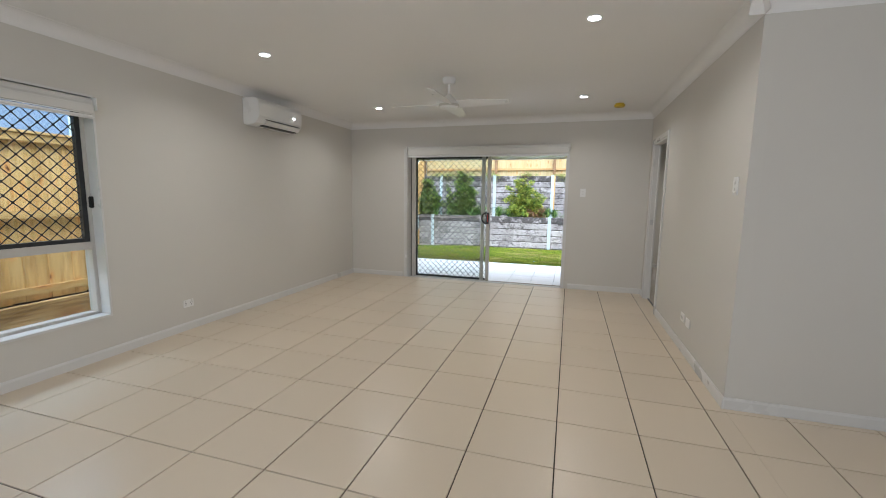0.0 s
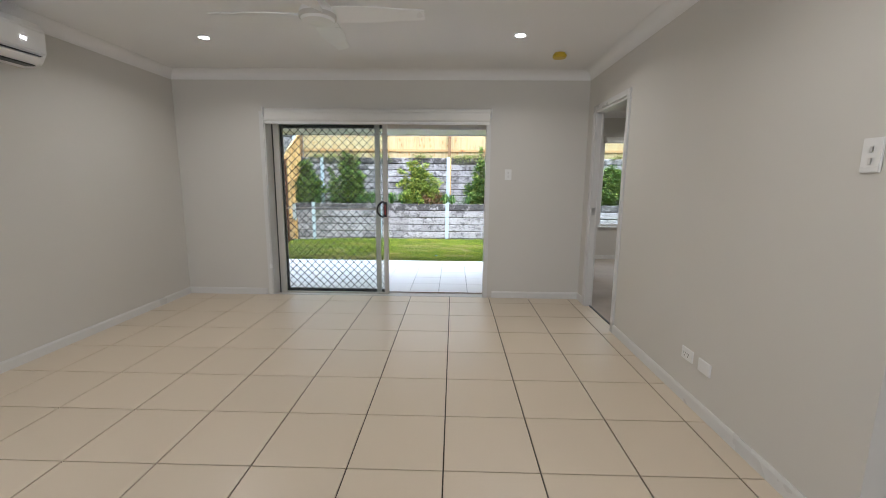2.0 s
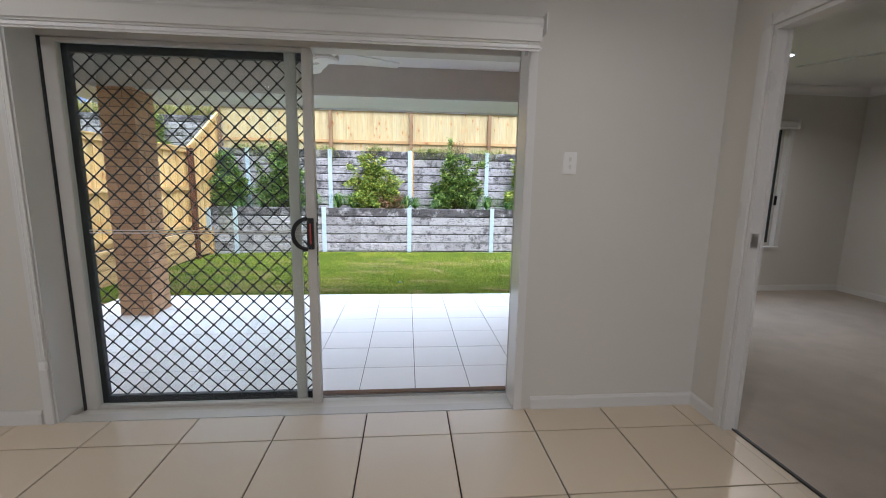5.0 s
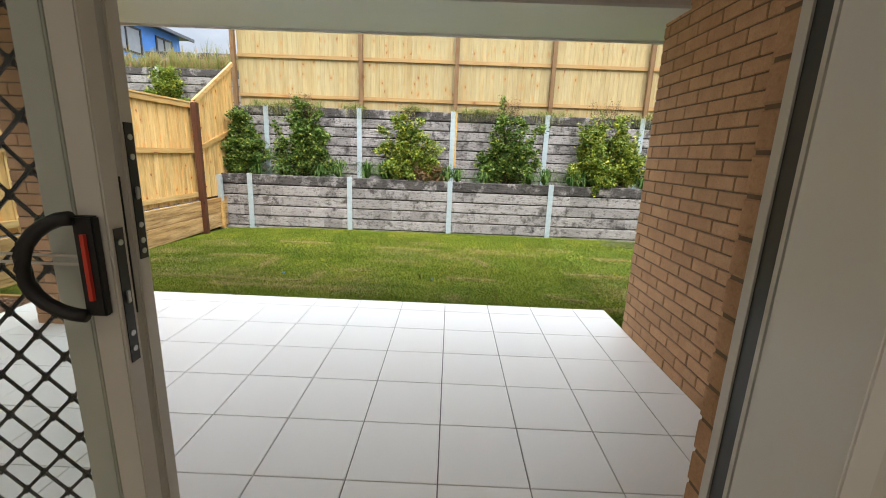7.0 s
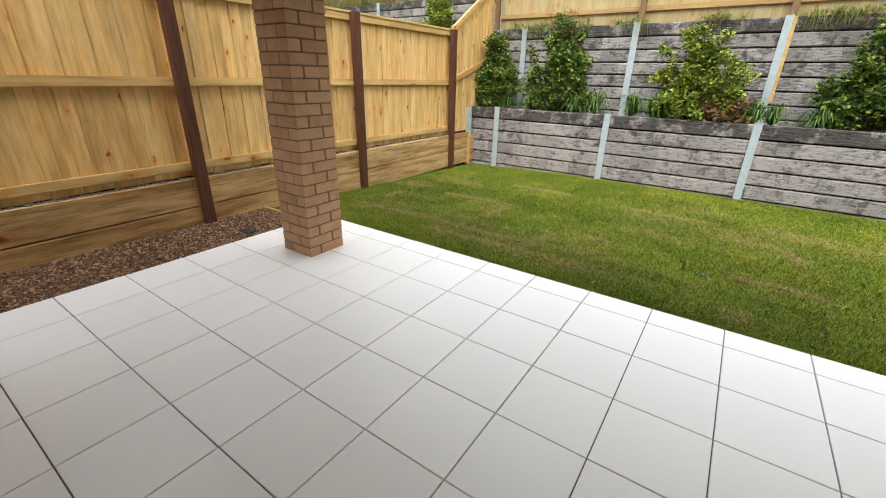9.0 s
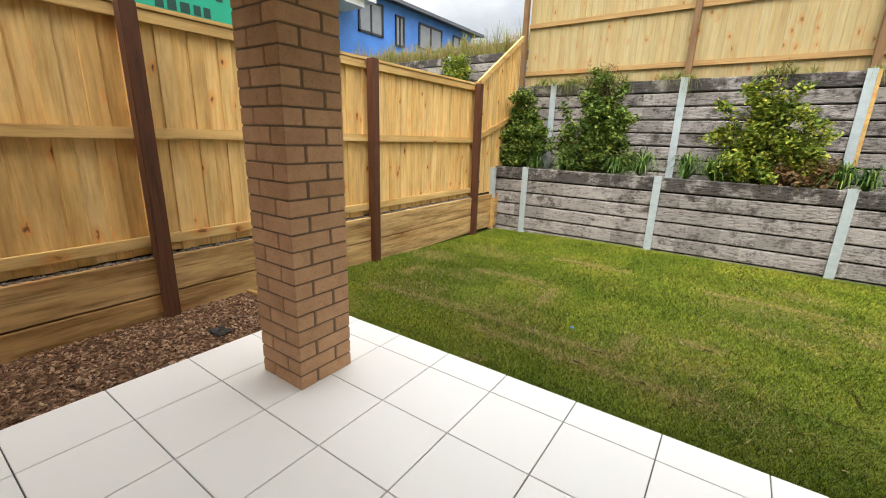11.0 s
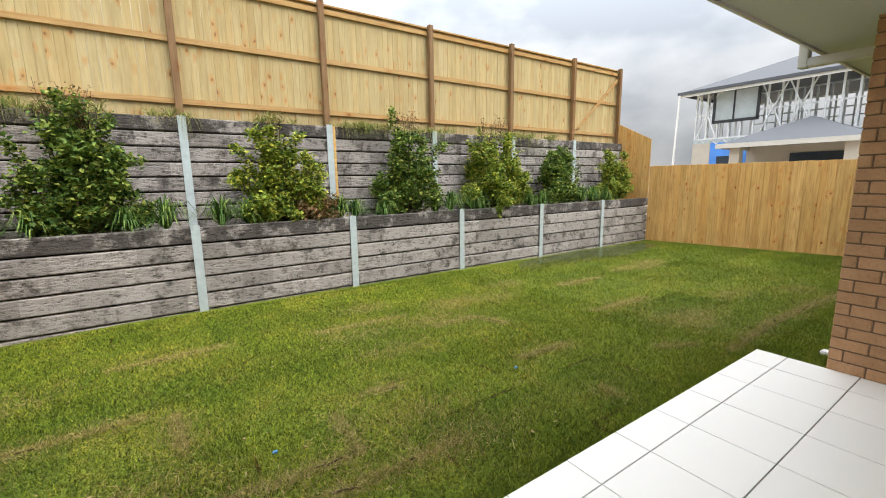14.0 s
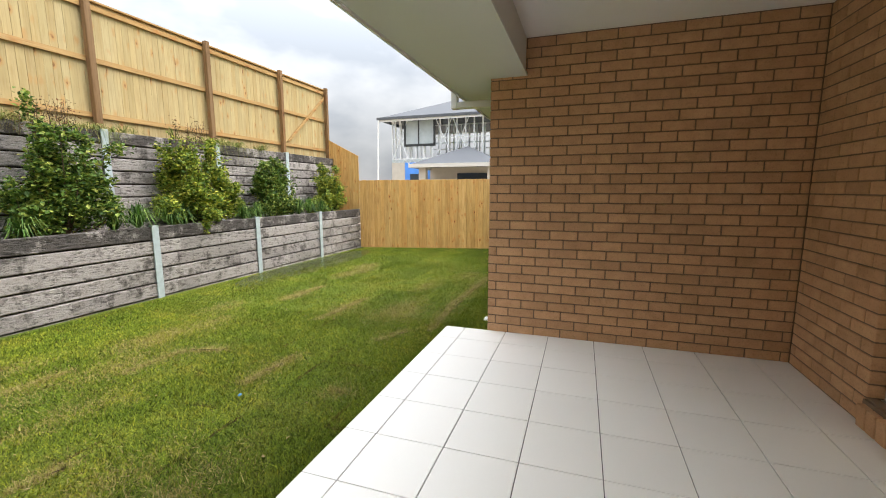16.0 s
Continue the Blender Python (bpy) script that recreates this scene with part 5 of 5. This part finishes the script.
# dry blades lie thickest along the seams and in loose patches
spots = np.stack([gen.uniform(-4.0, 6.0, 26), gen.uniform(3.6, 7.6, 26)], 1)
dry = np.concatenate([seam_points(gen, 26000, 0.025), seam_points(gen, 14000, 0.1), spots[gen.integers(0, 26, 26000)] + gen.normal(0, 1, (26000, 2)) * (0.22, 0.12)])
dry = dry[(dry[:, 1] > 3.5) & (dry[:, 1] < 8.0) & (dry[:, 0] > -4.3)]
M_DRY = leafy("dry_blade", (0.17, 0.13, 0.045), (0.33, 0.26, 0.085), (0.5, 0.4, 0.16))
grass_mesh(dry[:, 0], dry[:, 1], lawn_heights(dry[:, 0], dry[:, 1]) + 0.004, gen.uniform(0.0014, 0.003, len(dry)) * (1 + 0.2 * (dry[:, 1] - 3.5)), gen.uniform(0.012, 0.03, len(dry)), 0.03, gen, M_DRY, "dry yellow grass along the turf seams")


def strewn(name, n, xr, yr, z, size, mat, label, category, flat=0.3, gen_seed=3, parent=None, zf=None):
    """Many small irregular chips lying on the ground, as one mesh."""
    g = np.random.default_rng(gen_seed)
    base = np.array([(-1, -1, -1), (1, -1, -1), (1, 1, -1), (-1, 1, -1), (-1, -1, 1), (1, -1, 1), (1, 1, 1), (-1, 1, 1)], float)
    quads = np.array([(0, 3, 2, 1), (4, 5, 6, 7), (0, 1, 5, 4), (1, 2, 6, 5), (2, 3, 7, 6), (3, 0, 4, 7)])
    vs, fs = [], []
    for k in range(n):
        dims = size * np.array([g.uniform(0.5, 1.6), g.uniform(0.3, 0.8), flat * g.uniform(0.3, 1.0)])
        m = np.array(Euler((g.normal(0, 0.35), g.normal(0, 0.35), g.uniform(0, 6.28))).to_matrix())
        cx, cy = g.uniform(*xr), g.uniform(*yr)
        cz = (zf(cx, cy) if zf else z) + g.uniform(0, size * 0.5)
        q = (base * dims * g.uniform(0.7, 1.0, (8, 3))) @ m.T + (cx, cy, cz)
        vs += q.tolist()
        fs += (quads + 8 * k).tolist()
    return from_arrays(name, vs, fs, mat, label, category, "stuff", parent)


structure("mulch_bed", boxes((FX + 0.05, -6.2, -0.5, SX0 + 0.01, 3.4, -0.31)), M_MULCH, "brown bark mulch bed beside the patio", "mulch bed")
strewn("rubble", 1500, (FX + 0.012, FX + 0.05), (-1.5, 7.4), 0.164, 0.016, plain("grey_rubble", (0.16, 0.135, 0.11), 0.95, vary=0.4, scale=30, grain=90), "loose grey rubble behind the timber sleepers", "rubble", 0.7, 21)
M_CHIP = leafy("bark_chip", (0.06, 0.026, 0.014), (0.22, 0.115, 0.06), (0.48, 0.32, 0.2))
strewn("mulch_chips", 13000, (FX + 0.06, SX0), (0.2, 3.4), -0.312, 0.0145, M_CHIP, "scattered brown bark chips", "mulch", 0.35, 3)
tagged(part("timber_edging", boxes((FX + 0.06, 3.4, -0.4, SX0 + 0.1, 3.44, -0.285)), M_RAILX, soft=0.004), "low pine timber edging between mulch and lawn", "garden edging")
strewn("straw_bits", 260, (-4.2, 5.5), (3.6, 8.0), 0, 0.0085, plain("dry_straw", (0.34, 0.25, 0.12), 0.9), "dry straw scraps on the lawn", "straw", 0.15, 5, None, lambda x, y: lawn_height(x, y) + 0.018)
for x, y in ((-1.7, 4.52), (0.11, 4.5)):
    z = lawn_height(x, y)
    fl = thing("marker_scrap", "tiny blue plastic scrap lying on the lawn", "plastic scrap", "blue scraps")
    bm = boxes((x - 0.012, y - 0.008, z + 0.012, x + 0.014, y + 0.01, z + 0.026))
    part("scrap", bm, plain("blue_plastic", (0.1, 0.3, 0.6), 0.4), fl, soft=0.003)


# a crumpled piece of black plastic in the mulch
scrap = thing("plastic_scrap", "crumpled black plastic scrap lying in the bark mulch", "plastic scrap")
vs = []
for j in range(7):
    for i in range(10):
        x, y = -3.8 + 0.016 * i + 0.012 * noise.noise((i * 0.9, j * 0.9, 2)), 2.79 + 0.018 * j + 0.012 * noise.noise((i * 0.9, j * 0.9, 7))
        vs.append((x, y, -0.292 + 0.022 * noise.noise((i * 0.45, j * 0.5, 4))))
me = bpy.data.meshes.new("sheet")
me.from_pydata(vs, [], [(10 * j + i, 10 * j + i + 1, 10 * j + i + 11, 10 * j + i + 10) for j in range(6) for i in range(9)])
me.materials.append(M_BLACK)
sheet = new("sheet", me)
sheet.parent = scrap
thick = sheet.modifiers.new("thickness", "SOLIDIFY")
thick.thickness = 0.003

M_SEAM = plain("bare_soil", (0.085, 0.055, 0.028), 0.95, vary=0.3, scale=20, grain=80)


def turf_seam(points, seed):
    """A gap between rolls of turf: a narrow dark crack with a ragged edge."""
    rng = random.Random(seed)
    vs, fs = [], []
    fine = []
    for a, b in zip(points, points[1:]):
        n = max(2, int(math.dist(a, b) / 0.04))
        fine += [(a[0] + (b[0] - a[0]) * k / n, a[1] + (b[1] - a[1]) * k / n) for k in range(n)]
    for k, (x, y) in enumerate(fine):
        w = 0.017 * max(0.0, noise.noise((x * 5.7, y * 5.7, seed)) - 0.05) * (0.2 + 1.1 * rng.random())
        z = lawn_height(x, y) + (0.004 if w > 0.0008 else -0.03)
        oy = 0.07 * noise.noise((x * 4, y * 4, seed + 9)) + rng.gauss(0, 0.006)
        vs += [(x - 0.5 * w, y - w + oy, z), (x + 0.5 * w, y + w + oy, z), (x, y + oy, z - 0.02)]
    for k in range(len(fine) - 1):
        b = 3 * k
        fs += [(b, b + 3, b + 4, b + 1), (b, b + 2, b + 5, b + 3), (b + 1, b + 4, b + 5, b + 2)]
    return from_arrays("turf_seam", vs, fs, M_SEAM, "dark ragged seam between rolls of turf", "turf seam")


for k, line in enumerate(SEAMS):
    turf_seam(line, k + 1)

M_WATER, n_, l_, b_ = nodes("shallow_water", 0.04, 0.0, 1.33)
b_.inputs["Base Color"].default_value = (0.05, 0.06, 0.03, 1)
b_.inputs["Alpha"].default_value = 0.45
vs = [(5.2, 7.55, -0.415)]
for k in range(40):
    a = 2 * math.pi * k / 40
    r = 1 + 0.16 * noise.noise((math.cos(a) * 1.5, math.sin(a) * 1.5, 5))
    vs.append((5.3 + 2.3 * r * math.cos(a), 7.6 + 0.5 * r * math.sin(a), -0.413))
from_arrays("puddle", vs, [(0, k + 1, (k + 1) % 40 + 1) for k in range(40)], M_WATER, "shallow rainwater puddle on the lawn by the wall", "puddle", "structure")

# ---- neighbouring plots ----
# unseen slab, added so light bounced onto the steel house isn't lawn green
structure("neighbour_ground", boxes((9.0, -40, -0.7, 80, 60, -0.47)), plain("beige_bounce_earth", (0.33, 0.27, 0.2), 0.95, vary=0.15, scale=0.5, grain=9, relief=0.4), "unseen beige ground added behind the fence to keep green bounce off the house", "ground")
nb = sleeper_wall("retaining_wall", "grey concrete sleeper wall on the neighbouring plot", [-13.4 + 2.0 * k for k in range(5)], -15.0, -4.75, 11.0, 1.5, 0.2, 8)
sleeper_wall("retaining_wall", "low grey sleeper wall below the blue house", [-9.9, -7.9], -11.9, -6.0, 17.0, 3.6, 0.22, 5)
vs, fs = [], []
for j in range(14):
    for i in range(12):
        x, y = -15 + 0.92 * i, 11.12 + 1.1 * j
        vs.append((x, y, 3.02 + 0.08 * j + 0.12 * noise.noise((x, y, 1))))
fs = [(j * 12 + i, j * 12 + i + 1, (j + 1) * 12 + i + 1, (j + 1) * 12 + i) for j in range(13) for i in range(11)]
from_arrays("neighbour_bank", vs, fs, M_SOIL, "earth bank on the neighbouring plot", "bank", "structure")
rng = random.Random(77)
v, f = [], []
for _ in range(1900):
    x, y = rng.uniform(-14.5, -4.9), 11.1 + 5.5 * rng.random() ** 1.6
    nv, nf = blades(rng, (x, y, 3.0 + 0.075 * (y - 11)), 14, 0.85 * rng.uniform(0.3, 1.15), 0.26, 0.015, rng.uniform(0.45, 0.85))
    o = len(v)
    v += nv
    f += [tuple(i + o for i in q) for q in nf]
from_arrays("tall_weeds", v, f, leafy("tall_weed", (0.13, 0.17, 0.035), (0.34, 0.33, 0.09), (0.5, 0.27, 0.18)), "tall yellow-green weeds on the neighbouring bank", "weeds")

bh = thing("blue_house", "single-storey house wrapped in blue building foil", "house")
part("wall", boxes((-20, 2.5, 3.2, -13, 21.0, 6.1)), M_BLUE, bh, "creased blue house wrap")
# greyer blue than the wrapped wall next to it
part("clad_wall", boxes((-20, -14, 2.0, -13, 2.49, 6.1)), plain("slate_blue_surface", (0.2, 0.25, 0.36), 0.6, vary=0.08, scale=1.0), bh, "slate-blue end wall")
bm = bmesh.new()
extrude(bm, [(-12.7, 6.12), (-12.7, 6.2), (-16.5, 7.7), (-20.6, 6.2), (-20.6, 6.12)], "y", -14.5, 21.6)
part("roof", bm, M_ROOF, bh, "charcoal steel roof")
part("gutter", boxes((-12.71, -14.5, 6.06, -12.6, 21.6, 6.19)), M_ROOF, bh)
for y0, y1, z0, z1 in ((13.2, 14.5, 4.75, 5.9), (15.2, 15.75, 4.6, 5.75), (16.7, 18.4, 4.75, 5.8), (4.0, 5.6, 4.7, 5.8), (-3.0, -1.4, 4.7, 5.8), (19.3, 20.4, 4.7, 5.8)):
    w = part("window", boxes((-13.02, y0, z0, -12.95, y0 + 0.08, z1), (-13.02, y1 - 0.08, z0, -12.95, y1, z1), (-13.02, y0, z0, -12.95, y1, z0 + 0.08), (-13.02, y0, z1 - 0.08, -12.95, y1, z1), (-13.02, (y0 + y1) / 2 - 0.03, z0, -12.95, (y0 + y1) / 2 + 0.03, z1)), M_DARKALU, bh, "charcoal window frame")
    part("pane", boxes((-12.995, y0 + 0.05, z0 + 0.05, -12.985, y1 - 0.05, z1 - 0.05)), plain("grey_pane", (0.32, 0.34, 0.36), 0.1), w, "grey reflective glass")

part("porch_eave", boxes((-13.0, 6.5, 5.2, -11.95, 12.5, 5.6)), M_SOFFIT, bh, "white lined porch eave")
part("porch_gutter", boxes((-11.95, 6.5, 5.42, -11.84, 12.95, 5.58), (-13.0, 12.5, 5.42, -11.95, 12.95, 5.58)), M_FASCIA, bh, "off-white gutter")

banner = thing("site_banner", "bright green site banner with dark print on poles", "banner")
part("cloth", boxes((-6.51, -1.42, 2.3, -6.5, 6.15, 3.3)), M_GREEN, banner)
for y in (-1.42, 2.3, 6.15):
    bm = bmesh.new()
    tube(bm, [(-6.55, y, -0.5), (-6.55, y, 3.35)], 0.03, sides=10)
    part("pole", bm, M_GALV, banner, "galvanised pole")
for z0, z1, widths in ((2.66, 2.84, (0.15, 0.16, 0.14, 0.15, 0.11)), (2.44, 2.55, (0.11, 0.12, 0.13, 0.1, 0.1))):
    y = 3.86
    for w in widths:
        part("print_bar", boxes((-6.499, y, z0, -6.495, y + w * 0.8, z1)), M_DARKBAR, banner, "dark printed bar")
        y += w * 1.15

sh = thing("steel_frame_house", "two-storey house under construction with bare steel framing", "house")
HX = 25.5
part("ground_floor_wall", boxes((HX, -2, -1.5, HX + 8, 12.4, 3.1)), M_RENDER, sh, "beige rendered wall")
part("blue_wrap", boxes((HX - 0.02, 12.4, -1.5, HX + 8, 14.3, 3.1)), M_BLUE, sh, "blue house wrap")
part("corner_pier", boxes((HX - 0.06, 14.3, -1.5, HX + 8, 15.3, 3.1)), M_RENDER, sh, "beige rendered pier")
part("floor_band", boxes((HX, -2, 3.1, HX + 8, 15.3, 3.3)), M_GALV, sh, "steel floor bearer")
M_STUD = plain("bright_galvanised_stud", (0.72, 0.74, 0.76), 0.45, 0.2, vary=0.08, scale=3)
for xx, n, step in ((HX, 29, 0.6), (HX + 3.2, 24, 0.6), (HX + 7.9, 20, 0.9)):
    for k in range(n):
        y = 15.25 - step * k
        part("stud", boxes((xx, y - 0.045, 3.3, xx + 0.09, y + 0.045, 6.1)), M_STUD, sh, "galvanised steel stud")
    for z in (3.32, 4.7, 6.02):
        part("noggin", boxes((xx + 0.01, -2, z, xx + 0.08, 15.3, z + 0.08)), M_STUD, sh, "galvanised steel rail")
for k in range(7):
    part("cross_stud", boxes((HX + 0.5 + k, 15.2, 3.3, HX + 0.59 + k, 15.29, 6.1)), M_STUD, sh, "galvanised steel stud")
for k, y in enumerate((15.2, 14.6, 11.95, 11.35, 10.75, 10.15, 7.8, 7.2, 5.0, 4.4)):
    for z0, z1 in ((3.35, 4.7), (4.75, 6.05)):
        d = 0.55 if (k + (z0 > 4)) % 2 else -0.55
        bm = bmesh.new()
        tube(bm, [(HX - 0.02, y - max(d, 0) + 0.0, z0), (HX - 0.02, y - max(d, 0) + d, z1)], 0.04, sides=5)
        part("brace", bm, M_STUD, sh, "diagonal steel brace")
for k in range(16):
    y = 15.2 - 0.6 * k
    bm = bmesh.new()
    tube(bm, [(HX - 0.03, y, 3.02), (HX - 0.03, y - 0.3, 3.32), (HX - 0.03, y - 0.6, 3.02)], 0.025, sides=4)
    part("floor_truss", bm, M_STUD, sh, "zigzag steel floor truss")
w = part("window", boxes((HX - 0.08, 12.0, 4.3, HX + 0.06, 12.12, 6.05), (HX - 0.08, 14.2, 4.3, HX + 0.06, 14.32, 6.05), (HX - 0.08, 12.0, 4.2, HX + 0.06, 14.32, 4.36), (HX - 0.08, 12.0, 5.95, HX + 0.06, 14.32, 6.05), (HX - 0.08, 13.2, 4.36, HX + 0.06, 13.26, 5.95)), M_DARKALU, sh, "charcoal window frame")
# the reflected sky is painted in as the pane's pale base colour
part("pane", boxes((HX - 0.01, 12.1, 4.36, HX, 14.2, 5.95)), plain("sky_reflection_pane", (0.45, 0.5, 0.52), 0.08), w, "glass with a pale sky reflection put into its colour")
bm = bmesh.new()
lo = [bm.verts.new(p) for p in ((HX - 0.7, 16.0, 6.15), (HX - 0.7, -3, 6.15), (HX + 9, -3, 6.15), (HX + 9, 16.0, 6.15))]
hi = [bm.verts.new(p) for p in ((HX + 4.1, 11.2, 8.1), (HX + 4.1, 2, 8.1))]
for q in ((lo[0], hi[0], hi[1], lo[1]), (lo[1], hi[1], lo[2]), (lo[2], hi[1], hi[0], lo[3]), (lo[3], hi[0], lo[0]), (lo[0], lo[1], lo[2], lo[3])):
    bm.faces.new(q)
M_GREYROOF = plain("grey_roof_steel", (0.095, 0.102, 0.115), 0.75, vary=0.05, scale=0.6)
part("roof", bm, M_GREYROOF, sh, "grey corrugated steel hip roof")
part("fascia", boxes((HX - 0.78, -3, 6.0, HX - 0.7, 16.0, 6.17), (HX - 0.78, 16.0, 6.0, HX + 9, 16.08, 6.17)), M_GREYROOF, sh, "grey gutter")
part("fascia_board", boxes((HX - 0.69, -3, 5.86, HX - 0.66, 15.95, 6.02)), M_SOFFIT, sh, "white fascia board")
part("eave_lining", boxes((HX - 0.7, -3, 6.04, HX + 0.1, 16.0, 6.1)), M_SOFFIT, sh)
bm = bmesh.new()
lo = [bm.verts.new(p) for p in ((21.6, 12.3, 2.72), (21.6, 6.6, 2.72), (HX, 6.6, 2.72), (HX, 12.3, 2.72))]
ap = [bm.verts.new((HX - 0.8, 9.45, 4.0)), bm.verts.new((HX, 9.45, 4.0))]
for q in ((lo[0], ap[0], lo[1]), (lo[1], ap[0], ap[1], lo[2]), (lo[3], ap[1], ap[0], lo[0]), (lo[0], lo[1], lo[2], lo[3])):
    bm.faces.new(q)
part("porch_roof", bm, M_GREYROOF, sh, "grey steel porch roof")
part("porch_fascia", boxes((21.52, 6.6, 2.52, 21.6, 12.3, 2.74), (21.6, 12.3, 2.52, HX, 12.38, 2.74)), M_ALU, sh, "off-white fascia")
for y in (11.6, 7.3):
    part("porch_column", boxes((21.9, y - 0.22, -1.5, 22.3, y + 0.22, 2.55)), M_RENDER, sh)
for y0, y1 in ((12.6, 13.9), (8.3, 10.4)):
    part("lower_window", boxes((HX - 0.06, y0, 0.6, HX - 0.03, y1, 2.3)), M_DARKGLASS, sh, "dark window")
bm = bmesh.new()
tube(bm, [(HX - 0.75, 15.95, 6.0), (HX - 1.0, 15.95, 1.5), (HX - 1.0, 15.95, -1)], 0.06, sides=8)
part("downpipe", bm, M_PLASTIC, sh, "white downpipe")

# ---- pieces of floors and walls ----


def tiled(parent, name, x0, x1, y0, y1, gx0, gy0, pitch, joint, top, thick, mat, level=0.0004):
    """Tiles on a grid through (gx0, gy0), cut to the rectangle."""
    rng = random.Random(11)
    for i in range(math.floor((x0 - gx0) / pitch), math.ceil((x1 - gx0) / pitch)):
        for j in range(math.floor((y0 - gy0) / pitch), math.ceil((y1 - gy0) / pitch)):
            a, b = max(x0, gx0 + i * pitch + joint / 2), min(x1, gx0 + (i + 1) * pitch - joint / 2)
            c, d = max(y0, gy0 + j * pitch + joint / 2), min(y1, gy0 + (j + 1) * pitch - joint / 2)
            if b - a > 0.012 and d - c > 0.012:
                piece(name, (b - a, d - c, thick), mat, parent, ((a + b) / 2, (c + d) / 2, top - thick / 2 + rng.uniform(-level, level)), 0.0015)


tiled(floor, "tile", XL, XR, YS, YN, 0, 0, 0.45, 0.0066, 0.0, 0.008, M_FLOORTILE)
tiled(floor, "tile", XR, XE, YS, YC, 0, 0, 0.45, 0.0066, 0.0, 0.008, M_FLOORTILE)
tiled(floor, "tile", XR, XR + 0.045, B0, B1, 0, 0, 0.45, 0.0066, 0.0, 0.008, M_FLOORTILE)
tiled(patio, "tile", SX0, XB, YO + 0.004, SY1, 0.285, 2.466, 0.4063, 0.0054, ZP, 0.012, M_PATIOTILE)

BL, BH_, BJ = 0.237, 0.0752, 0.0095
COURSE = BH_ + BJ
Z_BRICK = -0.209


def brick_run(parent, axis, a, z, face, inward, top, skip=None, shift=0.0):
    """Stretcher bond along x or y between a and z; face is the plane of the brick fronts, inward the way the bricks reach in."""
    rng = random.Random(int(1000 * abs(face)) + int(100 * abs(a)))
    k, h = 0, Z_BRICK
    while h < top - 0.01:
        h1 = min(h + BH_, top)
        s = a - (BL + BJ) * (0.5 if k % 2 else 0.0) - shift
        s -= (BL + BJ) * max(0, math.ceil((s - a) / (BL + BJ)))
        while s < z:
            p, q = max(s, a), min(s + BL, z)
            if q - p > 0.03 and not (skip and skip(p, q, h, h1)):
                d = face + inward * (0.05 + rng.uniform(-0.0012, 0.0012))
                if axis == "x":
                    piece("brick", (q - p, 0.1, h1 - h), M_BRICK, parent, ((p + q) / 2, d, (h + h1) / 2), 0.004)
                else:
                    piece("brick", (0.1, q - p, h1 - h), M_BRICK, parent, (d, (p + q) / 2, (h + h1) / 2), 0.004)
            s += BL + BJ
        h += COURSE
        k += 1


brick_run(side, "y", YO + 0.004, YB, XB, 1, 2.5, shift=-0.0615)
for y in (2.667, 1.927, 1.181):
    piece("weep_hole", (0.004, 0.009, 0.07), M_BLACK, side, (XB + 0.003, y, -0.087), 0.001)
brick_run(rear, "x", D1 + 0.01, XB - 0.004, YO, -1, 2.5)
brick_run(rear, "x", XL - 0.25, D0 - 0.045, YO, -1, 2.5)
# bricks on edge under the door, sloping out a little
for k in range(28):
    x = D0 + 0.02 + (D1 - D0 - 0.02) * (k + 0.5) / 28
    piece("brick", ((D1 - D0 - 0.02) / 28 - 0.01, 0.15, 0.15), M_BRICK, sill, (x, YO - 0.03, -0.145), 0.004, (-0.07, 0, 0))

h, k = Z_BRICK, 0
while h < 2.18:
    h0, h1 = h, min(h + BH_, 2.188)
    zc, hz = (h0 + h1) / 2, h1 - h0
    s = 1 if k % 2 else -1
    cx, cy, w = (PX0 + PX1) / 2, (PY0 + PY1) / 2, (PX1 - PX0) / 2
    d = (PY1 - PY0) / 2
    for sx, sy, dims in ((-s, -1, (0.23, 0.104)), (1, -s, (0.104, 0.23)), (s, 1, (0.23, 0.104)), (-1, s, (0.104, 0.23))):
        o = piece("brick", (dims[0], dims[1], hz), M_BRICK, pillar, (cx + sx * (w - dims[0] / 2), cy + sy * (d - dims[1] / 2), zc), 0.004)
    h += COURSE
    k += 1
